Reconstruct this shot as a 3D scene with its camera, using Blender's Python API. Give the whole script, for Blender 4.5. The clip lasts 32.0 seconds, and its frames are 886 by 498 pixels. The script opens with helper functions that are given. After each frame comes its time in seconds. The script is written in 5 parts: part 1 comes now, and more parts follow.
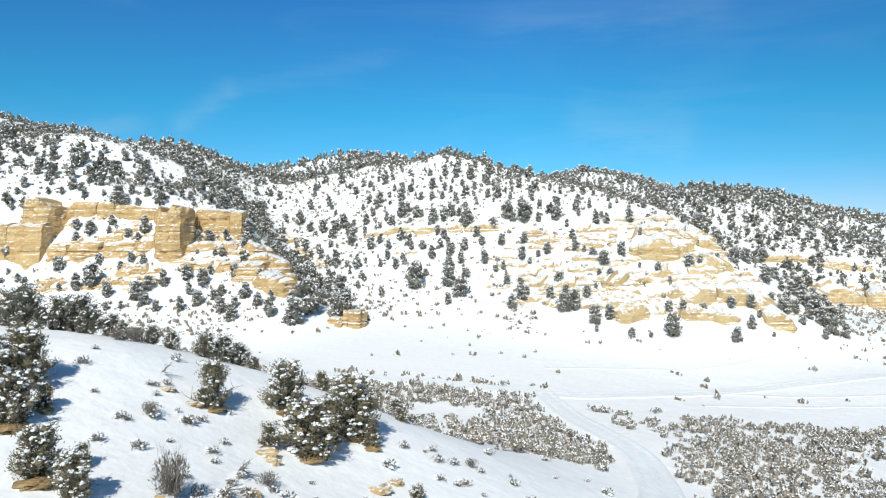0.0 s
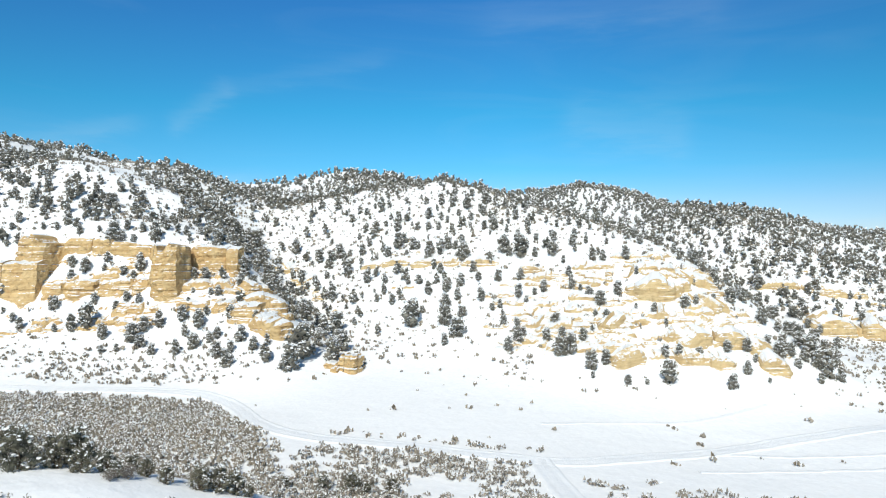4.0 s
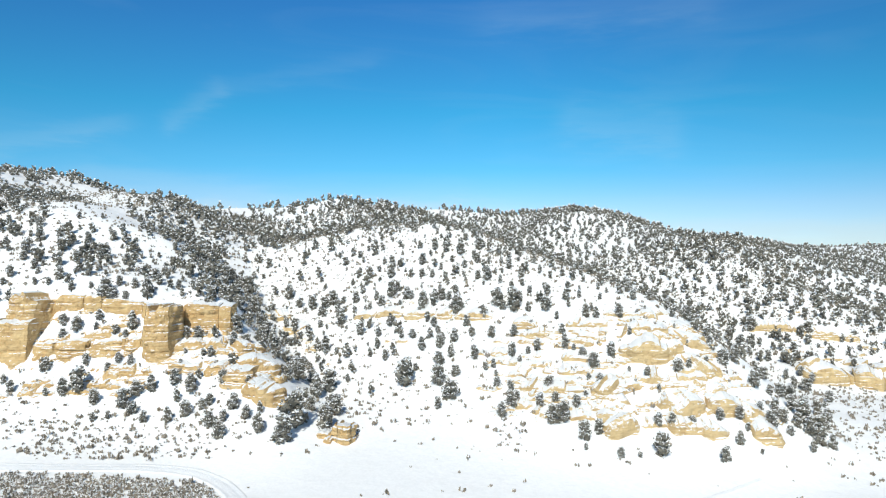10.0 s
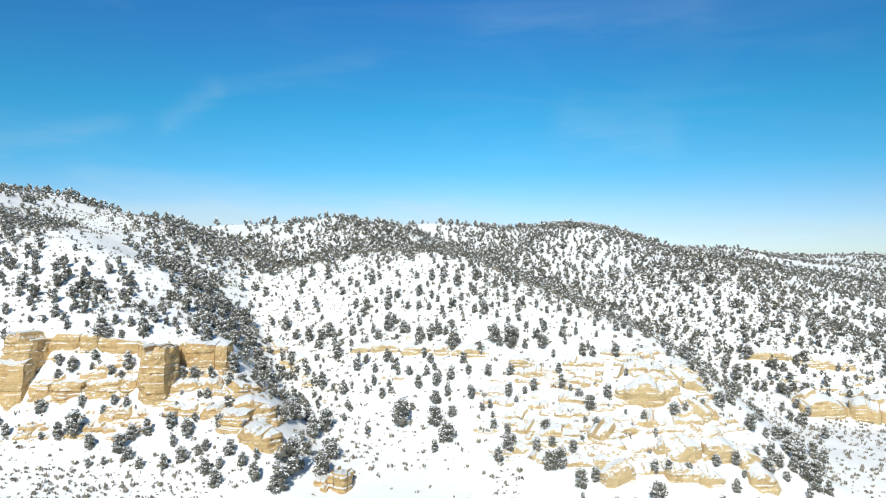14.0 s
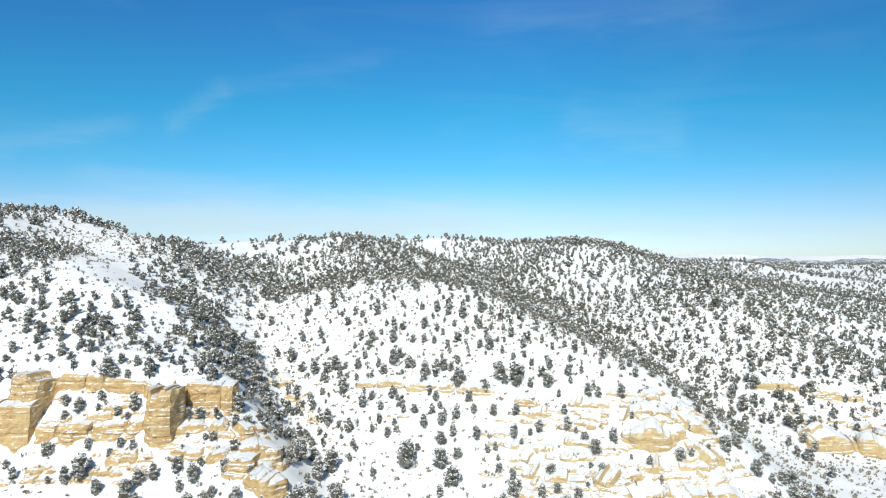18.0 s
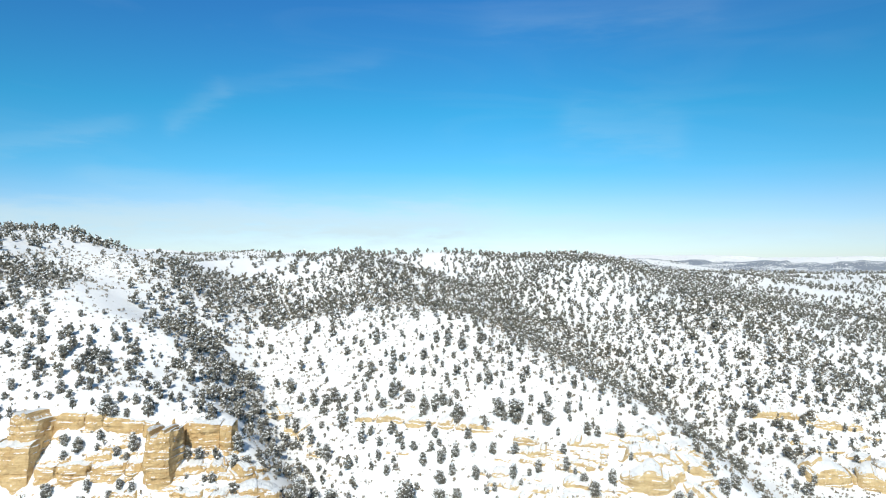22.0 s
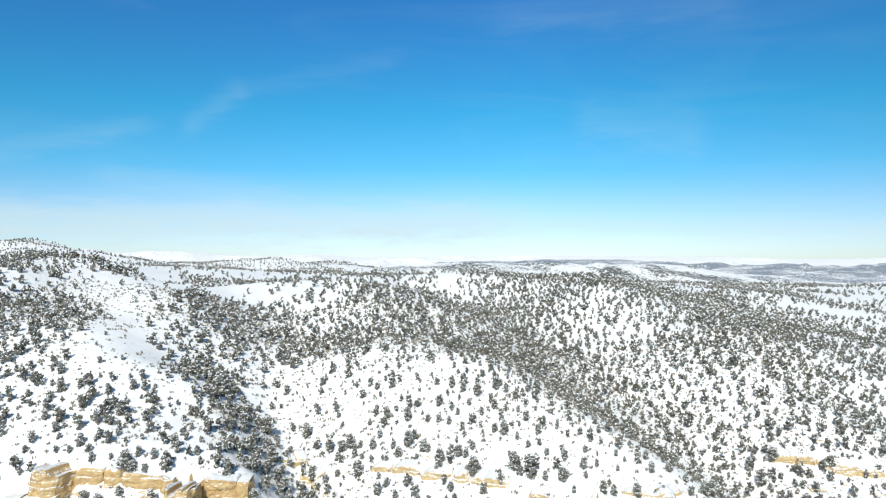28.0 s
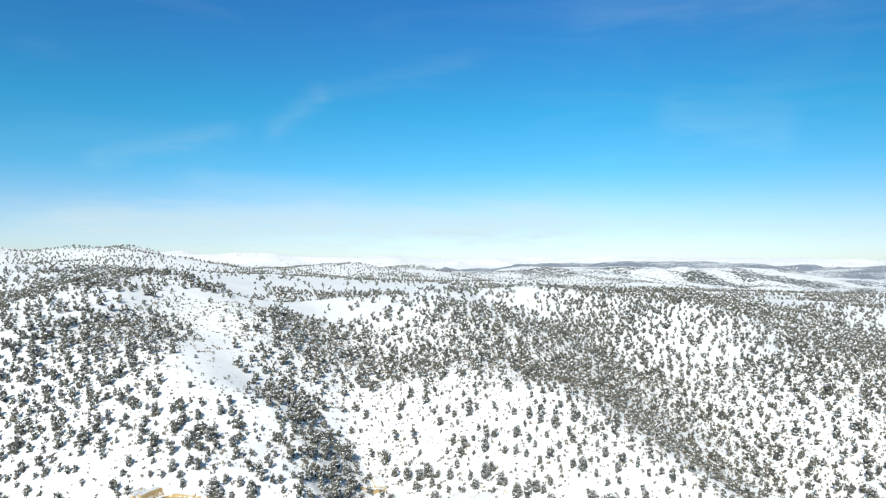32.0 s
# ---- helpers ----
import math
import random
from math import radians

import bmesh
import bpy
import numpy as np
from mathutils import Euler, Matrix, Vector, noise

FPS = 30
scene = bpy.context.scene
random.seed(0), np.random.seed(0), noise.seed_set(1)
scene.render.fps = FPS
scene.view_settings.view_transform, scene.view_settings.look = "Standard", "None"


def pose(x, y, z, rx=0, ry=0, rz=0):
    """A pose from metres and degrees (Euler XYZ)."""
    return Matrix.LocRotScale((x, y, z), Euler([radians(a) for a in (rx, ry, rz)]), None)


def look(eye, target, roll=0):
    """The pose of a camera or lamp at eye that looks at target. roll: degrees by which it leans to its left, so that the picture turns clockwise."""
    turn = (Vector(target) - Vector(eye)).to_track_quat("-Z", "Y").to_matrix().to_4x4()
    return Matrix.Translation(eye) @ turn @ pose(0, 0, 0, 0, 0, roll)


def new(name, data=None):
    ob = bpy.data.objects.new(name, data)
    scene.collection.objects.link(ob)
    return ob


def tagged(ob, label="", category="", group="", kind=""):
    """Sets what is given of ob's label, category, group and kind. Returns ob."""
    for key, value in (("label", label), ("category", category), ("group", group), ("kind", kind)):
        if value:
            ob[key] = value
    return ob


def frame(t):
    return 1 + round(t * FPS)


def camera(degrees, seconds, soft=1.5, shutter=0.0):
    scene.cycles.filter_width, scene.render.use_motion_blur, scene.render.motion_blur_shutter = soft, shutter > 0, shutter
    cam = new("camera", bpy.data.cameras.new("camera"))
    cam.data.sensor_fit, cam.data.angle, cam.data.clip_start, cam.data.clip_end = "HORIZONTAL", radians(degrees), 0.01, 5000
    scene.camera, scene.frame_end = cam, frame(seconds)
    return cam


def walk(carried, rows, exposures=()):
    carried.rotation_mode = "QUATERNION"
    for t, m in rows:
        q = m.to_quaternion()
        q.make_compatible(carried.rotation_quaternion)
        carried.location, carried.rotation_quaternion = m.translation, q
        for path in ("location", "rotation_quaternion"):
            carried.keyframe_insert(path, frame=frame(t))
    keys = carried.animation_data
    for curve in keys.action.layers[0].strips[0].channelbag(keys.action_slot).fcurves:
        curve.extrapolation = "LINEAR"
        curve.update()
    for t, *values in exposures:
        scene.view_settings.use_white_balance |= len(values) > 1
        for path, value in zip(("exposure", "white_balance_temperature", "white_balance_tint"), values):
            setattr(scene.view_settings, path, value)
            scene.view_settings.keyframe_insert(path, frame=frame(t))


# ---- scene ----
cam = camera(63.96, 32.0, 1.15)
# The drone climbs straight up at about two metres a second: seconds, height, turn to the left in degrees.
CLIMB = [
    (0, 16.00, 0.000),
    (0.5, 16.93, -0.008),
    (1, 17.88, -0.060),
    (2, 19.82, -0.125),
    (3, 21.75, -0.198),
    (3.5, 22.71, -0.231),
    (5.5, 26.62, -0.367),
    (6, 27.60, -0.421),
    (7, 29.51, -0.513),
    (8, 31.49, -0.585),
    (9, 33.52, -0.672),
    (10, 35.58, -0.747),
    (11, 37.55, -0.816),
    (12, 39.59, -0.872),
    (13, 41.64, -0.932),
    (14, 43.70, -0.984),
    (14.5, 44.72, -0.562),
    (16.5, 48.96, -0.505),
    (17, 50.02, -0.515),
    (18, 52.11, -0.534),
    (19, 54.18, -0.550),
    (20, 56.27, -0.564),
    (21, 58.29, -0.563),
    (22, 60.23, -0.570),
    (23, 62.20, -0.564),
    (24, 64.22, -0.557),
    (25, 66.27, -0.550),
    (25.5, 67.30, -0.537),
    (27.5, 71.25, 0.546),
    (28, 72.19, 0.707),
    (29, 74.11, 0.712),
    (30, 76.09, 0.764),
    (30.5, 77.08, 0.772),
    (31, 78.05, 1.810),
    (31.5, 79.02, 3.845),
    (32, 80.00, 6.921),
]
PITCH = 0.96
walk(cam, [(t, pose(0.018 * t, -0.009 * t, h, 90 + PITCH, 0, turn)) for t, h, turn in CLIMB], [(0, -0.09), (6, -0.12), (13, -0.14), (20, -0.11), (32, -0.08)])

# ---- daylight ----
SUN_FROM = Vector((-0.15, -0.745, 0.65)).normalized()
world = bpy.data.worlds.new("sky")
scene.world = world
world.use_nodes = True
wn, wl = world.node_tree.nodes, world.node_tree.links
sky = wn.new("ShaderNodeTexSky")
sky.sky_type, sky.sun_disc = "NISHITA", False
sky.sun_elevation = math.asin(SUN_FROM.z)
sky.sun_rotation = math.atan2(SUN_FROM.x, SUN_FROM.y)
sky.altitude, sky.air_density, sky.dust_density, sky.ozone_density = 2000, 1.0, 0.6, 3.0
wn["Background"].inputs["Strength"].default_value = 0.10


def sky_mix(mode, fac, a, b):
    m = wn.new("ShaderNodeMix")
    m.data_type, m.blend_type = "RGBA", mode
    for sock, v in ((m.inputs["Factor"], fac), (m.inputs["A"], a), (m.inputs["B"], b)):
        if isinstance(v, float):
            sock.default_value = v
        elif isinstance(v, tuple):
            sock.default_value = (*v, 1)
        else:
            wl.new(v, sock)
    return m.outputs["Result"]


# clear mountain air: deep blue overhead, pale and cyan towards the horizon, thin cirrus
aim = wn.new("ShaderNodeTexCoord").outputs["Generated"]
split = wn.new("ShaderNodeSeparateXYZ")
wl.new(aim, split.inputs[0])
air = wn.new("ShaderNodeValToRGB")
stops = [(0.0, (0.51, 0.57, 0.65)), (0.03, (0.54, 0.60, 0.68)), (0.075, (0.46, 0.605, 0.68)), (0.127, (0.235, 0.62, 0.70)), (0.205, (0.138, 0.63, 0.71)), (0.342, (0.148, 0.535, 0.765)), (0.6, (0.17, 0.345, 0.435)), (1.0, (0.17, 0.32, 0.36))]
while len(air.color_ramp.elements) < len(stops):
    air.color_ramp.elements.new(0.5)
for e, (pos, col) in zip(air.color_ramp.elements, stops):
    e.position, e.color = pos, (*col, 1)
wl.new(split.outputs["Z"], air.inputs["Fac"])
side = wn.new("ShaderNodeValToRGB")
glow = [(0.0, 0.92), (0.225, 0.92), (0.40, 0.98), (0.55, 1.0), (0.65, 0.93), (0.775, 0.84)]
while len(side.color_ramp.elements) < len(glow):
    side.color_ramp.elements.new(0.5)
for e, (pos, v) in zip(side.color_ramp.elements, glow):
    e.position, e.color = pos, (v, v, v, 1)
across_sky = wn.new("ShaderNodeMapRange")
across_sky.inputs["From Min"].default_value = -1.0
wl.new(split.outputs["X"], across_sky.inputs["Value"])
wl.new(across_sky.outputs[0], side.inputs["Fac"])
blue = sky_mix("MULTIPLY", 1.0, sky_mix("MULTIPLY", 1.0, sky.outputs[0], air.outputs["Color"]), sky_mix("ADD", 1.0, side.outputs["Color"], side.outputs["Color"]))
cirrus_map = wn.new("ShaderNodeMapping")
cirrus_map.inputs["Rotation"].default_value = (0, radians(14), 0)
cirrus_map.inputs["Scale"].default_value = (1.6, 1.6, 9.0)
wl.new(aim, cirrus_map.inputs["Vector"])
wisp = wn.new("ShaderNodeTexNoise")
wisp.inputs["Scale"].default_value, wisp.inputs["Detail"].default_value, wisp.inputs["Distortion"].default_value = 1.7, 6.0, 1.2
wl.new(cirrus_map.outputs[0], wisp.inputs["Vector"])
veil = wn.new("ShaderNodeMapRange")
veil.inputs["From Min"].default_value, veil.inputs["From Max"].default_value, veil.inputs["To Max"].default_value = 0.50, 0.85, 0.06
wl.new(wisp.outputs["Fac"], veil.inputs["Value"])


def sky_math(op, a, b=0.0):
    m = wn.new("ShaderNodeMath")
    m.operation = op
    for sock, v in zip(m.inputs, (a, b)):
        if isinstance(v, (int, float)):
            sock.default_value = v
        else:
            wl.new(v, sock)
    return m.outputs[0]


north = sky_math("MAXIMUM", split.outputs["Y"], 0.05)
east_of, over = sky_math("DIVIDE", split.outputs["X"], north), sky_math("DIVIDE", split.outputs["Z"], north)
frayed = wn.new("ShaderNodeTexNoise")
frayed.inputs["Scale"].default_value, frayed.inputs["Detail"].default_value, frayed.inputs["Roughness"].default_value = 9.0, 7.0, 0.62
wl.new(cirrus_map.outputs[0], frayed.inputs["Vector"])


def streak(ax, ay, bx, by, wide, strength):
    """A frayed band of ice cloud from one bearing and height to another."""
    long = math.hypot(bx - ax, by - ay)
    ux, uy = (bx - ax) / long, (by - ay) / long
    dx, dy = sky_math("SUBTRACT", east_of, ax), sky_math("SUBTRACT", over, ay)
    along = sky_math("ADD", sky_math("MULTIPLY", dx, ux), sky_math("MULTIPLY", dy, uy))
    across = sky_math("SUBTRACT", sky_math("MULTIPLY", dy, ux), sky_math("MULTIPLY", dx, uy))
    across = sky_math("ADD", across, sky_math("MULTIPLY", sky_math("SUBTRACT", frayed.outputs["Fac"], 0.5), 3.0 * wide))
    off = sky_math("SUBTRACT", sky_math("ABSOLUTE", sky_math("SUBTRACT", along, long / 2)), 0.36 * long)
    off = sky_math("DIVIDE", sky_math("MAXIMUM", off, 0.0), 0.12 * long)
    far2 = sky_math("ADD", sky_math("POWER", sky_math("DIVIDE", across, wide), 2.0), sky_math("POWER", off, 2.0))
    body = sky_math("EXPONENT", sky_math("MULTIPLY", far2, -1.0))
    return sky_math("MULTIPLY", sky_math("MULTIPLY", body, strength), sky_math("ADD", frayed.outputs["Fac"], 0.25))


clouds = veil.outputs[0]
for band in ((-0.385, 0.185, -0.290, 0.250, 0.014, 0.10), (-0.31, 0.240, -0.06, 0.292, 0.013, 0.045), (-0.68, 0.152, -0.42, 0.195, 0.014, 0.12), (0.17, 0.20, 0.36, 0.175, 0.03, 0.10),
             (0.05, 0.335, 0.42, 0.372, 0.026, 0.07), (-0.52, 0.122, -0.22, 0.095, 0.016, 0.16), (-0.80, 0.060, 0.14, 0.046, 0.026, 0.85), (0.10, 0.050, 0.85, 0.044, 0.014, 0.40)):
    clouds = sky_math("ADD", clouds, streak(*band))
wl.new(sky_mix("MIX", sky_math("MINIMUM", clouds, 0.8), blue, (6.9, 8.6, 9.2)), wn["Background"].inputs["Color"])
sun = new("sun", bpy.data.lights.new("sun", "SUN"))
sun.data.energy, sun.data.angle, sun.data.color = 4.8, radians(0.53), (0.965, 0.95, 0.855)
sun.matrix_world = look(SUN_FROM * 300, (0, 0, 0))


# ---- materials ----
def material(name, rough=0.9):
    m = bpy.data.materials.new(name)
    m.use_nodes = True
    n, l = m.node_tree.nodes, m.node_tree.links
    b = n["Principled BSDF"]
    b.inputs["Roughness"].default_value = rough
    b.inputs["Specular IOR Level"].default_value = 0.2
    return m, n, l, b


def noise_tex(n, l, scale, detail=4.0, rough=0.55, vec=None):
    t = n.new("ShaderNodeTexNoise")
    t.inputs["Scale"].default_value, t.inputs["Detail"].default_value, t.inputs["Roughness"].default_value = scale, detail, rough
    if vec is None:
        vec = n.new("ShaderNodeNewGeometry").outputs["Position"]
    l.new(vec, t.inputs["Vector"])
    return t.outputs["Fac"]


def ramp(n, l, fac, stops):
    r = n.new("ShaderNodeValToRGB")
    e = r.color_ramp.elements
    while len(e) < len(stops):
        e.new(0.5)
    for k, (pos, col) in enumerate(stops):
        e[k].position, e[k].color = pos, (*col, 1) if len(col) == 3 else col
    l.new(fac, r.inputs["Fac"])
    return r.outputs["Color"]


def mixed(n, l, fac, a, b, mode="MIX"):
    m = n.new("ShaderNodeMix")
    m.data_type, m.blend_type = "RGBA", mode
    for sock, v in ((m.inputs["Factor"], fac), (m.inputs["A"], a), (m.inputs["B"], b)):
        if isinstance(v, (int, float)):
            sock.default_value = v
        elif isinstance(v, tuple):
            sock.default_value = (*v, 1)
        else:
            l.new(v, sock)
    return m.outputs["Result"]


def math_node(n, l, op, a, b=None):
    m = n.new("ShaderNodeMath")
    m.operation = op
    for sock, v in zip(m.inputs, (a, b)):
        if isinstance(v, (int, float)):
            sock.default_value = v
        elif v is not None:
            l.new(v, sock)
    return m.outputs[0]


def bump(n, l, b, height, dist, strength=0.6):
    k = n.new("ShaderNodeBump")
    k.inputs["Distance"].default_value, k.inputs["Strength"].default_value = dist, strength
    l.new(height, k.inputs["Height"])
    l.new(k.outputs["Normal"], b.inputs["Normal"])


def snow_material():
    m, n, l, b = material("snow", 0.75)
    fine = noise_tex(n, l, 1.3, 5)
    l.new(ramp(n, l, fine, [(0.3, (0.87, 0.873, 0.875)), (0.7, (0.93, 0.93, 0.927))]), b.inputs["Base Color"])
    bump(n, l, b, noise_tex(n, l, 0.6, 6, 0.6), 0.5, 0.35)
    return m


def land_material():
    """Snow with blown crust; past the last trees that stand singly it carries the dark speckle of far woods, its colour
    hazed farther out.
    """
    m, n, l, b = material("snowfield", 0.75)
    white = ramp(n, l, noise_tex(n, l, 1.3, 5), [(0.3, (0.87, 0.873, 0.875)), (0.7, (0.93, 0.93, 0.927))])
    place = n.new("ShaderNodeNewGeometry").outputs["Position"]
    flat = n.new("ShaderNodeVectorMath")
    flat.operation = "MULTIPLY"
    flat.inputs[1].default_value = (1, 1, 0)
    l.new(place, flat.inputs[0])
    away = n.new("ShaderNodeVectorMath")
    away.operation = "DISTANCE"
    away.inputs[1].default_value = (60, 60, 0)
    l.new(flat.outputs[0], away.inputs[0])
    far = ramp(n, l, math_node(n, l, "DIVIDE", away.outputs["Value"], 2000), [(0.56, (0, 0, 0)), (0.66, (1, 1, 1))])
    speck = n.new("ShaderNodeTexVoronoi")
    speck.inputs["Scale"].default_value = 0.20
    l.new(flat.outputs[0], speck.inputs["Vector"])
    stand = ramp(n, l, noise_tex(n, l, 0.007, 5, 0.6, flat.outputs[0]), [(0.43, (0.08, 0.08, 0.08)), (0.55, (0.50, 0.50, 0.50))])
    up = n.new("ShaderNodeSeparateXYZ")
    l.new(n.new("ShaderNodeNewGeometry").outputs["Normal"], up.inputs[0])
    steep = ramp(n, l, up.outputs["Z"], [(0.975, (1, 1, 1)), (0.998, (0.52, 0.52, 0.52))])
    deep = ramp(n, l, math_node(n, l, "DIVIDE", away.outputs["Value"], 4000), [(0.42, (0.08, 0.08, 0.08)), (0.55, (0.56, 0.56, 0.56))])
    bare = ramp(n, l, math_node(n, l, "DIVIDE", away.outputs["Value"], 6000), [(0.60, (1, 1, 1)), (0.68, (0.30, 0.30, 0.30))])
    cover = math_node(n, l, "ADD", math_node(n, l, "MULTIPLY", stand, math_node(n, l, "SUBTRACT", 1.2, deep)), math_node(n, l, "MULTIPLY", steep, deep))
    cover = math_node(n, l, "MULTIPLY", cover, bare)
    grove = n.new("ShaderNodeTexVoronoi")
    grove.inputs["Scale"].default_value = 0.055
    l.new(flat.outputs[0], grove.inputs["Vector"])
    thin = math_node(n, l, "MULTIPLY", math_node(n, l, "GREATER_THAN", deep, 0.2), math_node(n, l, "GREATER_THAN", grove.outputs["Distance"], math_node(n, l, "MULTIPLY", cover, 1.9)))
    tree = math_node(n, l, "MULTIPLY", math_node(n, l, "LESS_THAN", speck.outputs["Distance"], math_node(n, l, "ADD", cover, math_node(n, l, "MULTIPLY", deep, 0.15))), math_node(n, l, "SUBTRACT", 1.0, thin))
    # distance haze put into the woods' colour: paler and bluer past 1.8 km
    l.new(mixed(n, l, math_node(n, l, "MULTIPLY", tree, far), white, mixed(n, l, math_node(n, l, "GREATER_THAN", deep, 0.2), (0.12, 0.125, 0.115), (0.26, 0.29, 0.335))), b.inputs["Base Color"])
    bump(n, l, b, math_node(n, l, "ADD", noise_tex(n, l, 0.45, 2, 0.5), math_node(n, l, "MULTIPLY", noise_tex(n, l, 2.6, 2, 0.45), 0.30)), 0.5, 0.26)
    return m


SNOW = snow_material()
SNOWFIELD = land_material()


def plain_material(name, dark, light, scale, rough=0.9, bumpy=0.0):
    m, n, l, b = material(name, rough)
    l.new(ramp(n, l, noise_tex(n, l, scale, 5), [(0.3, dark), (0.7, light)]), b.inputs["Base Color"])
    if bumpy:
        bump(n, l, b, noise_tex(n, l, scale * 3, 4), bumpy)
    return m



def foliage_material(name, dark, light, warm):
    m, n, l, b = material(name, 0.85)
    geo = n.new("ShaderNodeNewGeometry")
    col = ramp(n, l, geo.outputs["Random Per Island"], [(0.0, dark), (1.0, light)])
    tone = ramp(n, l, noise_tex(n, l, 0.13, 2), [(0.42, (0, 0, 0)), (0.62, (1, 1, 1))])
    own = n.new("ShaderNodeObjectInfo").outputs["Random"]
    l.new(mixed(n, l, math_node(n, l, "MULTIPLY", math_node(n, l, "ADD", tone, own), 0.4), col, warm), b.inputs["Base Color"])
    return m


FOLIAGE = foliage_material("juniper_foliage", (0.094, 0.094, 0.081), (0.262, 0.252, 0.215), (0.192, 0.172, 0.130))
SAGE = foliage_material("sagebrush_twigs", (0.155, 0.138, 0.118), (0.40, 0.36, 0.305), (0.30, 0.255, 0.19))
BARK = plain_material("bark", (0.05, 0.036, 0.026), (0.12, 0.09, 0.065), 4.0, 0.95, 0.05)
DEAD_WOOD = plain_material("dead_wood", (0.13, 0.11, 0.095), (0.26, 0.225, 0.19), 5.0, 0.95, 0.03)
SOIL = plain_material("sandy_soil", (0.26, 0.17, 0.085), (0.42, 0.29, 0.15), 2.2, 0.95, 0.15)


def sandstone_material(name, deep, mid, pale):
    """Banded ochre stone with upright stains; snow lies wherever the stone is flat enough to hold it."""
    m, n, l, b = material(name, 0.92)
    geo = n.new("ShaderNodeNewGeometry")

    def stretched(x, y, z):
        k = n.new("ShaderNodeMapping")
        k.inputs["Scale"].default_value = (x, y, z)
        l.new(geo.outputs["Position"], k.inputs["Vector"])
        return k.outputs[0]

    beds = noise_tex(n, l, 1.0, 6, 0.62, stretched(0.12, 0.12, 0.8))
    col = ramp(n, l, beds, [(0.28, tuple(0.80 * c for c in deep)), (0.38, mid), (0.50, pale), (0.58, tuple(0.6 * c + 0.4 * d for c, d in zip(mid, deep))), (0.66, pale), (0.78, mid)])
    stain = ramp(n, l, noise_tex(n, l, 0.35, 6, 0.65), [(0.42, (1, 1, 1)), (0.74, (0.66, 0.54, 0.44))])
    col = mixed(n, l, 0.55, col, stain, "MULTIPLY")
    streak = ramp(n, l, noise_tex(n, l, 1.0, 4, 0.6, stretched(1.1, 1.1, 0.16)), [(0.50, (1, 1, 1)), (0.72, (0.60, 0.47, 0.38))])
    col = mixed(n, l, 0.45, col, streak, "MULTIPLY")
    own = n.new("ShaderNodeObjectInfo").outputs["Random"]
    col = mixed(n, l, math_node(n, l, "MULTIPLY", own, 0.35), col, mid)
    up = n.new("ShaderNodeSeparateXYZ")
    l.new(geo.outputs["Normal"], up.inputs[0])
    lie = math_node(n, l, "ADD", up.outputs["Z"], math_node(n, l, "MULTIPLY", noise_tex(n, l, 1.6, 6, 0.7), 0.9))
    white = ramp(n, l, math_node(n, l, "MULTIPLY", lie, 0.5), [(0.545, (0, 0, 0)), (0.585, (1, 1, 1))])
    l.new(mixed(n, l, white, col, (0.90, 0.902, 0.90)), b.inputs["Base Color"])
    crack = n.new("ShaderNodeTexVoronoi")
    crack.feature = "DISTANCE_TO_EDGE"
    crack.inputs["Scale"].default_value = 0.55
    wobble = n.new("ShaderNodeVectorMath")
    wobble.operation = "ADD"
    bent = n.new("ShaderNodeTexNoise")
    bent.inputs["Scale"].default_value = 0.8
    l.new(geo.outputs["Position"], bent.inputs["Vector"])
    l.new(stretched(0.8, 0.8, 1.5), wobble.inputs[0])
    l.new(bent.outputs["Color"], wobble.inputs[1])
    l.new(wobble.outputs[0], crack.inputs["Vector"])
    edge = ramp(n, l, crack.outputs["Distance"], [(0.0, (0, 0, 0)), (0.05, (1, 1, 1))])
    bump(n, l, b, math_node(n, l, "ADD", noise_tex(n, l, 1.6, 9, 0.75), math_node(n, l, "MULTIPLY", edge, 0.25)), 0.5, 0.8)
    return m


ROCK = sandstone_material("sandstone", (0.47, 0.305, 0.135), (0.65, 0.445, 0.21), (0.72, 0.535, 0.285))
PALE_ROCK = sandstone_material("pale_sandstone", (0.46, 0.32, 0.16), (0.64, 0.475, 0.25), (0.72, 0.56, 0.315))
TRACK = plain_material("packed_snow", (0.82, 0.835, 0.85), (0.90, 0.905, 0.91), 1.2, 0.6, 0.15)

